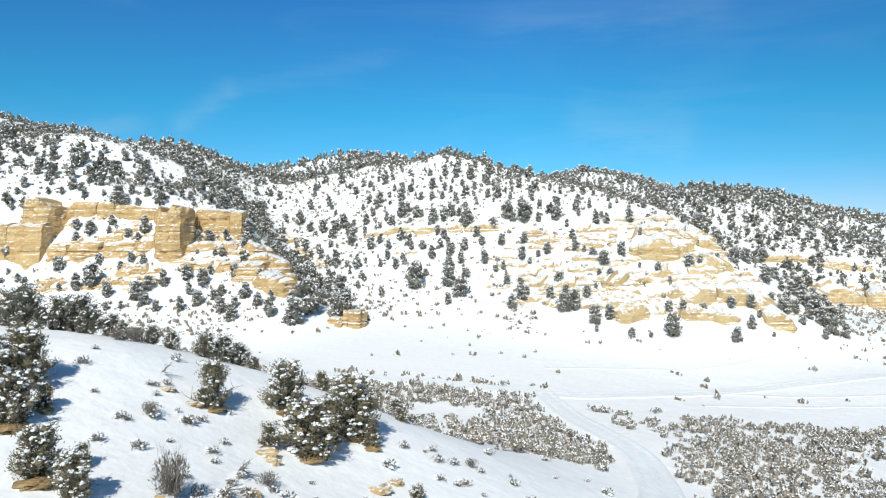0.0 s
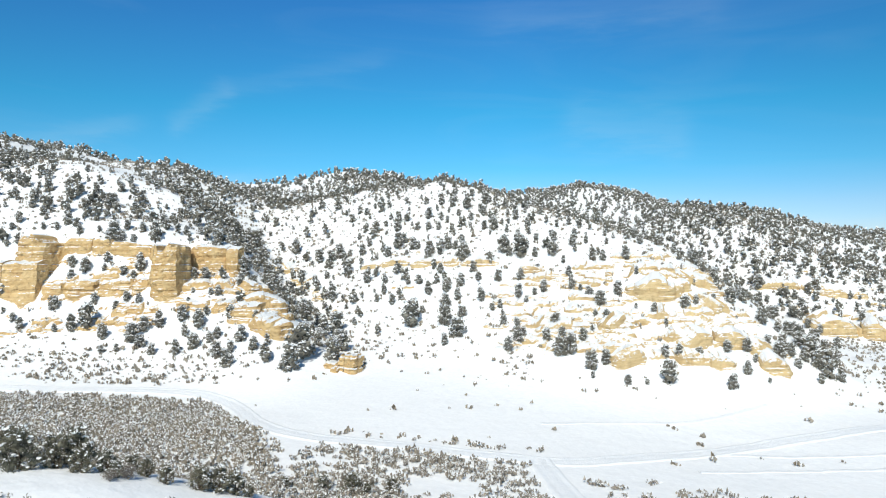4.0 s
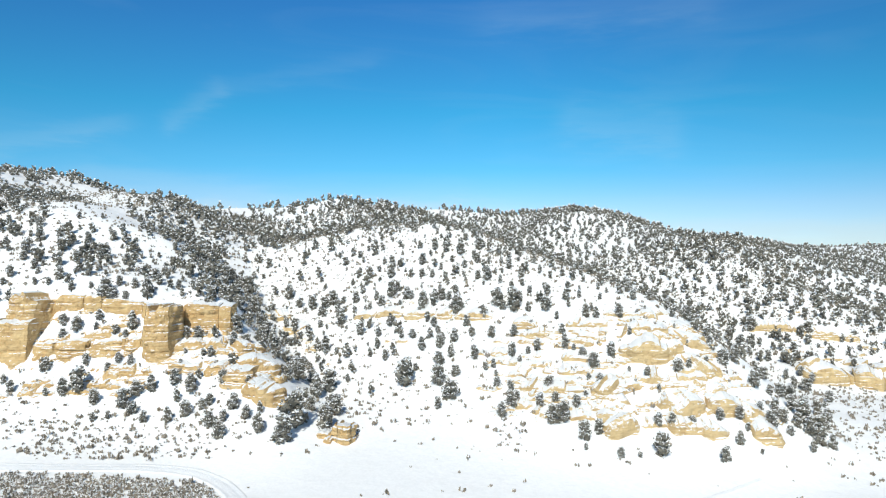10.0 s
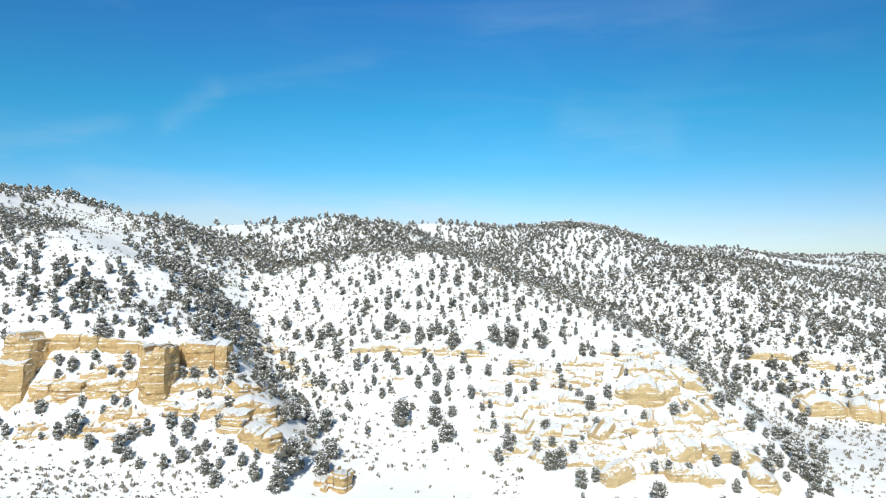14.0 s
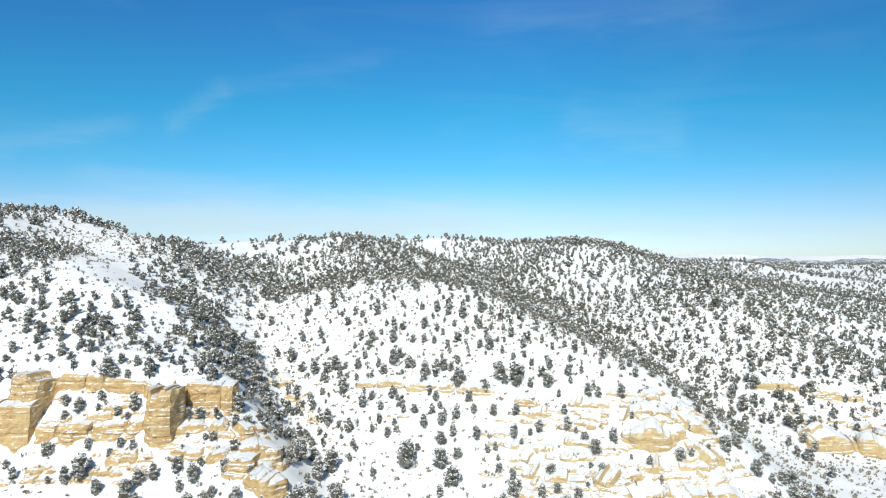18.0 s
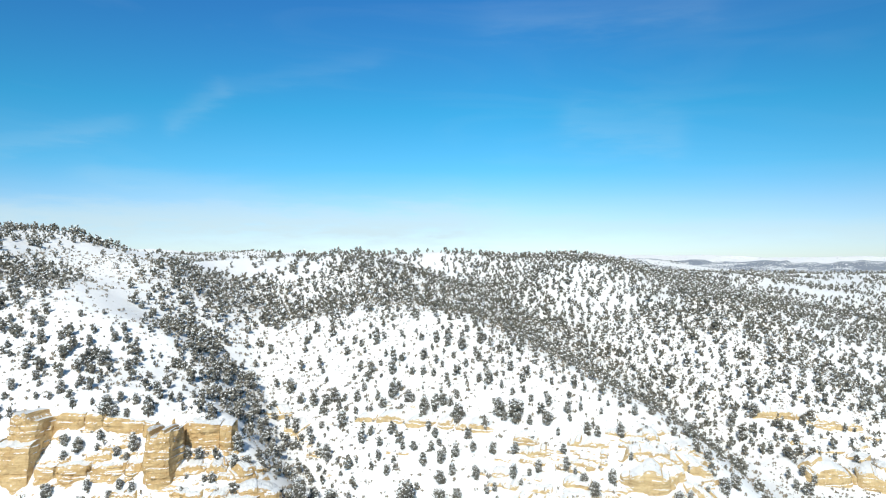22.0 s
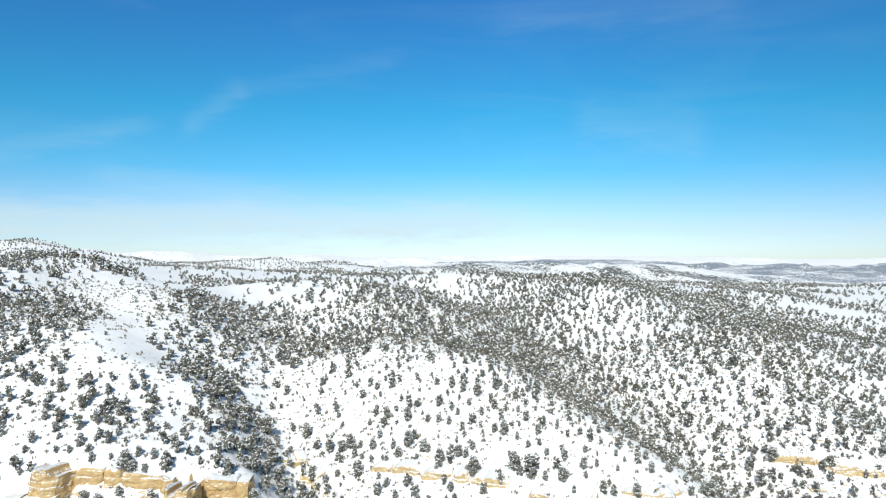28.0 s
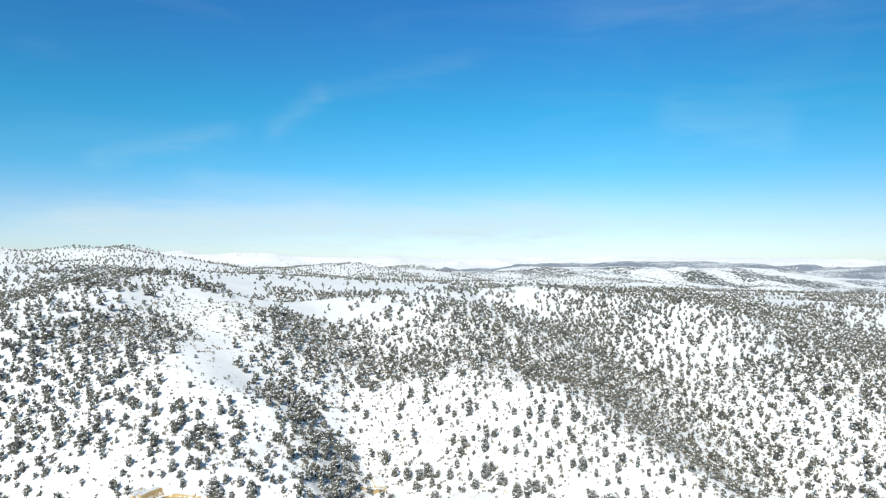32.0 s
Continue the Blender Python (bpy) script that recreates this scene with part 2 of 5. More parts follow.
# ---- the lie of the land ----
LAND = {
    "near_crest": [(-60, 36, 16), (-30, 36.5, 13.2), (-21.3, 37, 12.4), (-17.2, 37.8, 11.9), (-11, 42.6, 9.5), (-6.4, 44, 7.7), (2.3, 44, 4.2), (9, 46, 1.6)],
    "near_face": [(-40, 25, 13), (-17.7, 29.5, 10.5), (-14, 34.8, 10.3), (-8.5, 35.3, 7.2), (-5, 36, 6.2), (3, 36, 3.6), (12, 36, 1)],
    "near_foot": [(-60, 60, 6), (-30, 60, 4.5), (-12, 58, 3), (0, 56, 2), (10, 56, 0.8)],
    "behind": [(-150, -150, 25), (0, -150, 10), (150, -150, 2), (-60, 0, 14), (0, 0, 6), (60, 0, 0), (150, 30, -3)],
    "flat": [(-75, 85, 3.2), (-40, 85, 2.4), (-20, 80, 2.1), (4, 85, 1.2), (17.5, 62, 0.3), (34, 85, -1), (66, 100, -0.8), (110, 110, -1)],
    "road_side": [(-75, 109, 4), (-53, 109, 3.5), (-32, 108, 2.7), (-12, 100.5, 2.8), (5, 100, 2.2), (34, 97, -0.6), (66, 119, 1), (112, 155, 3)],
    "toe": [(-14.6, 115, 4), (5, 116, 3.6), (20, 116, 3.6), (38, 115, 3.2), (60, 118, 2.4), (80, 140, 3.5), (95, 168, 4.5)],
    "apron": [(-100, 128, 8.5), (-83, 128, 8.5), (-70, 130, 9), (-56.6, 129, 7.6), (-40, 125, 7), (-25, 119, 5.5)],
    "cliff_foot": [(-110, 142, 12.5), (-83.5, 139.5, 12), (-70, 137.5, 12.2), (-57, 136, 12), (-45, 132.5, 10.5), (-32, 127, 9.5)],
    "lower_shelf": [(-110, 145, 18), (-83, 143, 18), (-70, 142.5, 18.5), (-57, 141.5, 18), (-46, 138, 16), (-33, 132, 13.5)],
    "upper_shelf": [(-110, 148, 23), (-80, 147, 23), (-65, 146.5, 22.8), (-48, 146.5, 20.5), (-38, 143, 17)],
    "cliff_top": [(-110, 152, 28.5), (-80, 151, 28.5), (-66, 151, 28), (-54, 151, 26.5), (-43, 152.5, 24.6), (-37, 150, 20)],
    "left_slope": [(-157, 195, 55), (-165, 262, 69), (-130, 172, 40), (-98, 178, 44), (-89, 179.5, 46), (-76, 168.6, 37.2), (-62, 175, 33)],
    "left_spur": [(-82, 228, 50.5), (-89, 235, 53.2), (-114, 228, 54.6), (-126, 236, 55), (-141, 260, 59), (-128, 285, 62.5), (-119, 308, 61.5), (-138, 310, 65.5), (-148, 318, 69), (-158, 319, 72), (-172, 312, 73.8), (-170.7, 290, 70.8), (-191, 305, 74), (-250, 290, 60)],
    "left_gully": [(-20, 122, 5.2), (-21, 133, 7.4), (-23.5, 145, 10), (-28, 156, 12.8), (-35.5, 170, 16.8), (-43.5, 187, 26.5), (-51, 207, 36.5), (-61, 230, 43), (-70, 258, 47), (-78, 285, 50.5), (-90, 325, 56.2)],
    "gully_flank": [(-68.4, 183.7, 41.2), (-58.8, 174.6, 36.2), (-58.3, 188.8, 34.6), (-51.4, 171, 30.8), (-47.5, 176.9, 27.6), (-40.5, 163.3, 20.4), (-56.3, 162.1, 31.4), (-63, 214.5, 42), (-73.3, 225.1, 46.8), (-77.6, 195.7, 43.8), (-92.1, 210.5, 50.2), (-97.1, 204.2, 51.4), (-97.5, 261.2, 58), (-95.5, 170.1, 38.6), (-28.5, 148, 13.5), (-69.5, 166, 34.7), (-125.3, 279.3, 63)],
    "back_slope": [(-45.1, 190.2, 28.6), (-40.5, 212, 39), (-40, 246, 43.5), (-44, 265, 46), (-65, 276, 49), (-47, 283, 53.5), (-32, 267, 51), (-41, 306, 61.8), (-20, 290, 57.5)],
    "middle_slope": [(3, 137.5, 9.8), (-6, 143, 10.5), (-16, 162, 19), (-16, 192.5, 35), (-11.4, 216.5, 46), (1.6, 207, 45), (-3, 185.5, 35.5), (20, 153, 22.8), (13, 131, 8.3)],
    "spur_crest": [(-1, 201, 46.5), (12, 188.6, 39.8), (19, 182, 37), (32, 167, 33), (40, 148, 25.6), (50, 146, 23), (60, 138, 15), (70, 128, 6.5)],
    "right_butte": [(23, 125.8, 8.2), (28, 128, 10), (37, 138, 18), (40, 140, 20), (56.6, 129, 10.5), (45, 125, 8.5), (60, 123, 5.5), (39, 119, 4.6)],
    "right_gully": [(20, 300, 46), (40, 275, 36), (60, 252, 26), (70, 224, 19), (81, 205, 12), (84, 185, 7), (82, 165, 4.8)],
    "right_slope": [(95, 182, 7.5), (111, 187, 7.5), (92, 204, 17), (118, 213, 24), (132, 233, 24), (104, 238, 32), (114, 265, 40), (109, 312, 46), (117, 349, 46.5)],
    "plateau": [(70, 353, 60), (63, 329, 47.5), (31, 355, 47), (30, 374, 51), (6, 370, 53), (-11, 373, 54.5), (20, 445, 60), (-139, 345, 58), (-97, 346, 60.5), (198, 471, 51.5), (311, 621, 48), (-10.9, 197.2, 38.6), (89, 265, 37.6), (104, 240.6, 34.4), (138, 236.5, 25.2), (81, 261, 34.2), (76.6, 291.5, 41), (134, 246, 29.8), (41.4, 289.4, 35.2), (190, 330, 36), (216, 385, 32.5), (150, 215, 14), (260, 260, 12), (300, 420, 36), (270, 480, 42), (-90, 400, 57), (-210, 420, 68), (0, 480, 58), (150, 480, 51), (-340, 330, 58), (-260, 120, 26), (-200, 60, 15), (-230, 200, 40)],
    "back_crest": [(-42, 330, 61), (-28, 385, 62.5), (-16, 403, 64), (9, 397, 63.5), (32, 408, 62.5), (55, 386, 61.5), (75, 360, 59.8), (92, 365, 58.6), (128, 384, 50.8)],
    "beyond": [(332, 600, 49), (332, 698, 51), (500, 800, 49), (0, 700, 55), (-300, 700, 68), (500, 500, 44), (-500, 500, 75), (500, 100, 0), (-500, 0, 20), (0, -500, 10), (400, -300, 0), (-400, -300, 25), (0, 900, 50)],
}


def densify(line, step=9.0):
    out = []
    for a, b in zip(line, line[1:]):
        a, b = np.array(a, float), np.array(b, float)
        k = max(1, int(np.hypot(*(b - a)[:2]) / step))
        out += [a + (b - a) * i / k for i in range(k)]
    return out + [np.array(line[-1], float)]


def thin_plate(points, soft):
    p = np.array(points)
    def kernel(dx, dy):
        r2 = dx * dx + dy * dy + 1e-9
        return 0.5 * r2 * np.log(r2)
    k = kernel(p[:, None, 0] - p[None, :, 0], p[:, None, 1] - p[None, :, 1]) + soft * np.eye(len(p))
    q = np.column_stack([np.ones(len(p)), p[:, :2]])
    a = np.block([[k, q], [q.T, np.zeros((3, 3))]])
    w = np.linalg.solve(a, np.concatenate([p[:, 2], np.zeros(3)]))
    def height(x, y):
        h = w[-3] + w[-2] * x + w[-1] * y
        for (px, py, _), wk in zip(p, w):
            h = h + wk * kernel(x - px, y - py)
        return h
    return height


# lone scattered nodes are kept as they are, lines are filled in
NODES = []
for land_name, land_line in LAND.items():
    if land_name in ("behind", "plateau", "beyond", "back_slope", "right_slope", "middle_slope", "right_butte", "flat", "left_slope", "gully_flank"):
        NODES += [np.array(q, float) for q in land_line]
    else:
        NODES += densify(land_line)
NODES = [q / np.array([100, 100, 1]) for q in NODES]
PLATE = thin_plate(NODES, 2e-3)


def lattice(ix, iy, seed):
    h = np.sin(ix * 127.1 + iy * 311.7 + seed * 74.7) * 43758.5453
    return h - np.floor(h)


def value_noise(x, y, seed=0):
    ix, iy = np.floor(x), np.floor(y)
    fx, fy = x - ix, y - iy
    fx, fy = fx * fx * (3 - 2 * fx), fy * fy * (3 - 2 * fy)
    a, b = lattice(ix, iy, seed), lattice(ix + 1, iy, seed)
    c, d = lattice(ix, iy + 1, seed), lattice(ix + 1, iy + 1, seed)
    return (a + (b - a) * fx) * (1 - fy) + (c + (d - c) * fx) * fy - 0.5


def fractal(x, y, scale, octaves=4, seed=0):
    s, a = 0, 1.0
    for o in range(octaves):
        s = s + a * value_noise(x / scale * 2 ** o, y / scale * 2 ** o, seed + o)
        a *= 0.5
    return s


def step(a, b, v):
    t = np.clip((v - a) / (b - a), 0, 1)
    return t * t * (3 - 2 * t)


def line_distance(x, y, line):
    d = np.full(np.shape(x), 1e9)
    for (ax, ay, *_), (bx, by, *_) in zip(line, line[1:]):
        ux, uy = bx - ax, by - ay
        t = np.clip(((x - ax) * ux + (y - ay) * uy) / (ux * ux + uy * uy), 0, 1)
        d = np.minimum(d, np.hypot(x - ax - t * ux, y - ay - t * uy))
    return d


def blob(x, y, cx, cy, rx, ry):
    return np.exp(-((x - cx) / rx) ** 2 - ((y - cy) / ry) ** 2)


FAR_RIDGES = (  # crest line, height of its top, half width, raggedness
    ([(-1100, 650), (-700, 850), (-540, 900)], 98, 170, 14),
    ([(-420, 950), (-250, 1100), (-120, 1350), (150, 1500), (500, 1700)], 67, 190, 12),
    ([(-620, 900), (-430, 1020), (-300, 1080)], 77, 140, 8),
    ([(-520, 520), (-330, 560), (-230, 600)], 64, 80, 8),
    ([(150, 3020), (500, 2940), (850, 2850)], 66, 380, 34),
    ([(900, 2800), (1500, 2650), (2200, 2500)], 45, 380, 28),
    ([(200, 2100), (800, 1900), (1500, 1700)], 30, 260, 18),
)


GULLY = [(-21, 133), (-23.5, 145), (-28, 156), (-35.5, 170), (-43.5, 187), (-51, 207)]


BARE_SPUR = [(-139, 285), (-125, 268), (-114, 252), (-107, 232), (-100, 216), (-91, 203), (-87, 192)]


def far_land(x, y):
    base = 50 - 34 * step(500, 2000, y + 0.9 * x)
    z = base + (30 + 16 * step(-60, -250, x)) * fractal(x, y, 300, 4, 5) + 13 * fractal(x, y, 110, 3, 9)
    for line, top, wide, rag in FAR_RIDGES:
        lift = (top - base + rag * fractal(x, y, 2.2 * wide, 4, int(top))) * np.exp(-(line_distance(x, y, line) / wide) ** 2)
        z = np.maximum(z, base + lift * (1 + 0.5 * fractal(x, y, 0.55 * wide, 3, 19)) + 10 * fractal(x, y, 130, 3, 12))
    z = z + 18 * blob(x, y, 5, 830, 120, 75)
    # spurs that run down towards the valley from the wooded ridge
    spur = 1 - 4 * np.abs(fractal(x + 0.25 * y, 0.3 * y, 120, 2, 33))
    z = z + 15 * spur * np.exp(-(line_distance(x, y, [(-700, 3100), (100, 3000), (800, 2850), (2200, 2500)]) / 420) ** 2)
    calm = step(-330, -120, x)
    z = z - calm * 0.6 * np.maximum(z - 68, 0)
    return z + (100 - 34 * step(-1400, -300, x) + 38 * fractal(x, y, 1300, 4, 3)) * step(3900, 4800, y + 0.15 * np.abs(x))


# sandstone walls: from here to there along the foot, and how high
# the smooth upper walls, and the stepped beds between them (last number: how far the face leans back)
LEFT_WALLS = [(-79.6, 148.9, -69, 148.1, 3.6), (-69, 148.1, -57.8, 147.2, 3.1), (-52.4, 146.9, -41.8, 146.8, 5.3), (-83, 150.8, -79.6, 150.4, 3), (-55.4, 149.8, -52.6, 149.6, 3), (-92, 141.6, -80.6, 141.3, 8.2), (-35.2, 128.5, -29, 126.4, 2.9, 0.2), (-29, 126.4, -25.9, 129.8, 3, 0.15), (-40.5, 131.4, -34.6, 129.6, 3.8, 0.4), (-64, 136, -53.7, 135.2, 3, 0.5), (-36.6, 132.2, -28.7, 134.6, 3.2, 0.5), (-30, 137.4, -28.5, 141.6, 1.4, 0.4), (-51.5, 136.6, -39.3, 134, 2.2, 0.4), (-55.4, 137.9, -47.9, 137.4, 1.2, 0.4), (-80.4, 140.2, -68.8, 139.6, 5, 0.45), (-68.8, 139.8, -58.2, 139.8, 4.2, 0.45), (-50.6, 138.8, -41.6, 139.9, 0.8, 0.5), (-38, 139.1, -34.3, 142.2, 2.8, 0.3), (-52.6, 140.2, -41.2, 141.6, 2, 0.45), (-80.6, 143.3, -72.3, 143.3, 2.4, 0.5), (-72.5, 143.4, -59, 143, 2.2, 0.5), (-52.3, 144, -43.7, 145.1, 0.7, 0.5)]
LEFT_BUTTE = [(-80.1, 144.9, -69, 144.6, 1.5, 0.6), (-70, 144.4, -58.3, 144.2, 1.4, 0.6), (-53.3, 144.1, -43, 144.6, 1.0, 0.5), (-38.6, 141.6, -33.5, 145, 2.4, 0.4)]
TOWERS = [(-87.3, 145.4, -81.0, 144.4, 8.6), (-57.3, 138.8, -51.3, 138.3, 12.2)]
FALLEN = [(-16.2, 119.9, -13.7, 120.1, 3.2), (-20.2, 122.2, -17.0, 121.6, 1.2), (-17.0, 122.5, -15.2, 122.4, 2.6), (-18.6, 120.4, -17.2, 120.2, 1.0)]
MIDDLE_LEDGE = [(-30.6, 165.9, -26.3, 164.1, 1.9, 0.6), (-38, 174.8, -30.7, 168, 2, 0.8), (-42.3, 176.5, -35.5, 180.1, 1.7, 0.5), (-19.9, 171.4, -7.4, 164.5, 1.6), (-7.3, 163.8, 4.3, 158.9, 1.8), (4.3, 158.9, 12.8, 155.3, 1.7)]
RIGHT_WALLS = [(55, 119.8, 60.4, 119.8, 3.7, 0.25), (41.4, 120.9, 50.1, 120.4, 2.1, 0.35), (31.9, 119.8, 36.4, 120.9, 3.3, 0.5), (28, 123.8, 33.1, 121.3, 2, 0.4), (42.1, 122.7, 48.8, 124.2, 3.2, 0.15), (48.7, 124.1, 55.3, 124.6, 3.5, 0.12), (49.5, 126, 53.9, 128.2, 2.2, 0.2), (35.4, 137.6, 38.9, 134.6, 2.7, 0.3), (36.9, 135.4, 45, 133.6, 4.7, 0.15), (44.9, 134, 49.7, 136.6, 2.8, 0.3), (49.7, 137.6, 54.8, 138.8, 2.1, 0.2), (16.3, 151.8, 21.6, 148.7, 2.2, 0.5)]
RIGHT_BUTTE = [(15.5, 150.1, 21.1, 147.0, 0.9, 0.3), (18.8, 147.6, 25.0, 146.1, 1.2, 0.3), (27.1, 147.7, 35.6, 143.9, 1.2, 0.3), (29.5, 142.2, 34.3, 140.8, 0.9, 0.3), (38.4, 139.4, 48.4, 138.4, 1.1, 0.3), (45.1, 137.8, 50.1, 139.5, 1.8, 0.22), (47.4, 138.0, 55.7, 140.8, 1.6, 0.3), (52.3, 137.1, 55.5, 139.0, 2.4, 0.22), (15.8, 139.8, 17.5, 137.7, 1.5, 0.3), (20.9, 138.4, 31.3, 135.3, 0.8, 0.3), (23.3, 136.0, 30.4, 133.7, 1.1, 0.3), (28.7, 133.1, 35.7, 131.8, 1.1, 0.3), (34.9, 132.6, 43.0, 131.5, 0.7, 0.3), (44.9, 130.7, 55.0, 132.4, 1.0, 0.3), (50.3, 129.1, 55.2, 131.2, 2.5, 0.22), (15.9, 135.1, 20.6, 132.6, 1.6, 0.22), (20.0, 132.2, 28.0, 130.1, 1.2, 0.3), (27.8, 129.3, 31.5, 126.6, 2.4, 0.22), (33.5, 129.3, 39.3, 129.8, 1.2, 0.3), (38.5, 130.4, 43.5, 129.2, 1.7, 0.22), (43.5, 129.7, 50.6, 129.4, 1.0, 0.3), (27.4, 127.4, 30.4, 126.3, 1.1, 0.3), (33.0, 125.5, 41.3, 126.4, 1.0, 0.3), (39.6, 125.9, 44.1, 125.1, 1.7, 0.22), (28.8, 122.5, 30.4, 119.2, 2.0, 0.22), (35.9, 121.9, 42.0, 122.5, 1.0, 0.3), (40.4, 120.5, 46.1, 120.5, 2.3, 0.22), (46.0, 120.1, 51.3, 120.8, 1.7, 0.22), (41.8, 123.4, 47.4, 123.3, 1.0, 0.3), (54.7, 122.5, 64.0, 126.8, 1.5, 0.3), (11.9, 149.1, 15.8, 146.9, 0.8, 0.3), (44.1, 127.2, 54.5, 128.7, 0.7, 0.3), (25.3, 132.1, 33.3, 130.5, 0.7, 0.3)]
FAR_LEDGE = [(103.7, 173.4, 110, 170.9, 4.9, 0.1), (110.6, 171.8, 125.4, 172.1, 4.4, 0.1), (92.1, 172.1, 104.6, 174, 4, 0.1), (90.6, 178.9, 93.2, 173.6, 1.9, 0.2), (94.7, 185.9, 110.3, 188.5, 1, 0.4), (104.7, 195.5, 118.9, 195.1, 2.3, 0.3), (90, 201.3, 105.6, 196.5, 2.3, 0.3)]


def benches(x, y):
    """How far the slope stands higher behind the sandstone walls than in front of them."""
    z = np.zeros(np.shape(x))
    for runs, share in ((LEFT_WALLS[:3], 0.6), (RIGHT_WALLS, 0.25), (FAR_LEDGE, 0.5)):
        for ax, ay, bx, by, tall, *own in runs:
            if tall >= 1.2:
                set_in = own[0] * (tall + 0.9) if own else 0.0
                run = math.hypot(bx - ax, by - ay)
                ux, uy = (bx - ax) / run, (by - ay) / run
                along, behind = (x - ax) * ux + (y - ay) * uy, (y - ay) * ux - (x - ax) * uy
                z = z + share * tall * step(-0.8, 0.8, along) * step(-0.8, 0.8, run - along) * step(1.1, 2.4, behind - set_in) * (1 - step(2.4, 3.4 + 3.2 * tall, behind - set_in))
    return z


def height(x, y):
    x, y = np.asarray(x, float), np.asarray(y, float)
    d = np.hypot(x, y - 150)
    near = PLATE(np.clip(x, -900, 900) / 100, np.clip(y, -900, 1200) / 100)
    slope_rough = step(112, 150, y - 0.1 * np.abs(x)) * (1 - 0.75 * np.exp(-(line_distance(x, y, BARE_SPUR) / 26) ** 2))
    near = near + fractal(x, y, 26, 4, 1) * (0.25 + 1.9 * slope_rough) + 0.10 * fractal(x, y, 3.0, 2, 2)
    # the two clefts beside the towers
    near = near - 5.0 * blob(x, y, -53.6, 148.4, 1.9, 2.6) - 4.5 * blob(x, y, -81.0, 149.6, 2.0, 2.8)
    # swells of the crests and the shaded gully beside the cliff
    near = near - 2.0 * blob(x, y, -31, 298, 12, 12) - 2.5 * blob(x, y, 205, 358, 25, 25) + 1.2 * blob(x, y, 105, 345, 26, 20) + 1.0 * blob(x, y, 112, 290, 26, 18) + 0.5 * blob(x, y, 130, 272, 16, 16) - 2.0 * blob(x, y, 335, 620, 115, 90)
    near = near - 1.6 * np.exp(-(line_distance(x, y, GULLY) / 5.0) ** 2) * step(126, 140, y)
    near = near + benches(x, y)
    w = step(560, 900, d)
    return near * (1 - w) + far_land(x, y) * w


def spaced(a, b, fine, edges):
    """Even steps from a to b, growing outside up to the edges."""
    mid = np.arange(a, b + fine / 2, fine)
    lo, hi, s = [a], [b], fine
    while hi[-1] < edges[1]:
        s = min(1.06 * s, 40)
        hi.append(hi[-1] + s)
    s = fine
    while lo[-1] > edges[0]:
        s = min(1.06 * s, 40)
        lo.append(lo[-1] - s)
    return np.concatenate([lo[:0:-1], mid, hi[1:]])


def grid_mesh(name, xs, ys, zs):
    nx, ny = len(xs), len(ys)
    gx, gy = np.meshgrid(xs, ys)
    co = np.stack([gx, gy, zs], -1).reshape(-1, 3)
    i = np.arange(nx * ny).reshape(ny, nx)
    quads = np.stack([i[:-1, :-1], i[:-1, 1:], i[1:, 1:], i[1:, :-1]], -1).reshape(-1, 4)
    return raw_mesh(name, co, quads)


def raw_mesh(name, co, faces, slots=None, smooth=True):
    """A mesh from arrays: faces all of one size."""
    me = bpy.data.meshes.new(name)
    k = faces.shape[1]
    me.vertices.add(len(co))
    me.vertices.foreach_set("co", np.ascontiguousarray(co, dtype=np.float32).ravel())
    me.loops.add(faces.size)
    me.loops.foreach_set("vertex_index", np.ascontiguousarray(faces, dtype=np.int32).ravel())
    me.polygons.add(len(faces))
    me.polygons.foreach_set("loop_start", np.arange(0, faces.size, k, dtype=np.int32))
    if slots is not None:
        me.polygons.foreach_set("material_index", np.ascontiguousarray(slots, dtype=np.int32))
    me.polygons.foreach_set("use_smooth", np.full(len(faces), smooth))
    me.update(calc_edges=True)
    return me


XS = spaced(-170, 200, 1.25, (-3900, 3400))
YS = spaced(20, 300, 1.15, (-900, 4950))
GX, GY = np.meshgrid(XS, YS)
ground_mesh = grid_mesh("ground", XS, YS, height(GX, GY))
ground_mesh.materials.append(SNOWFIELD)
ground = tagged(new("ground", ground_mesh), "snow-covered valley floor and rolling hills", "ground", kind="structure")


# ---- trees ----
RNG = np.random.default_rng(7)


def spikes(centres, size, rng, flat=1.0):
    """A small closed three-sided spike at each centre, turned at random."""
    n = len(centres)
    base = np.array([(1, 0, -0.33), (-0.5, 0.87, -0.33), (-0.5, -0.87, -0.33), (0, 0, 1.0)])
    q = rng.normal(size=(n, 4))
    q /= np.linalg.norm(q, axis=1)[:, None]
    w, x, y, z = q.T
    rot = np.stack([1 - 2 * (y * y + z * z), 2 * (x * y - w * z), 2 * (x * z + w * y), 2 * (x * y + w * z), 1 - 2 * (x * x + z * z),
                    2 * (y * z - w * x), 2 * (x * z - w * y), 2 * (y * z + w * x), 1 - 2 * (x * x + y * y)], -1).reshape(n, 3, 3)
    v = np.einsum("nij,kj->nki", rot, base) * (size * rng.uniform(0.6, 1.35, n))[:, None, None]
    v[:, :, 2] *= flat
    v += centres[:, None, :]
    f = np.array([(0, 1, 3), (1, 2, 3), (2, 0, 3)])
    return v.reshape(-1, 3), (f[None] + 4 * np.arange(n)[:, None, None]).reshape(-1, 3)


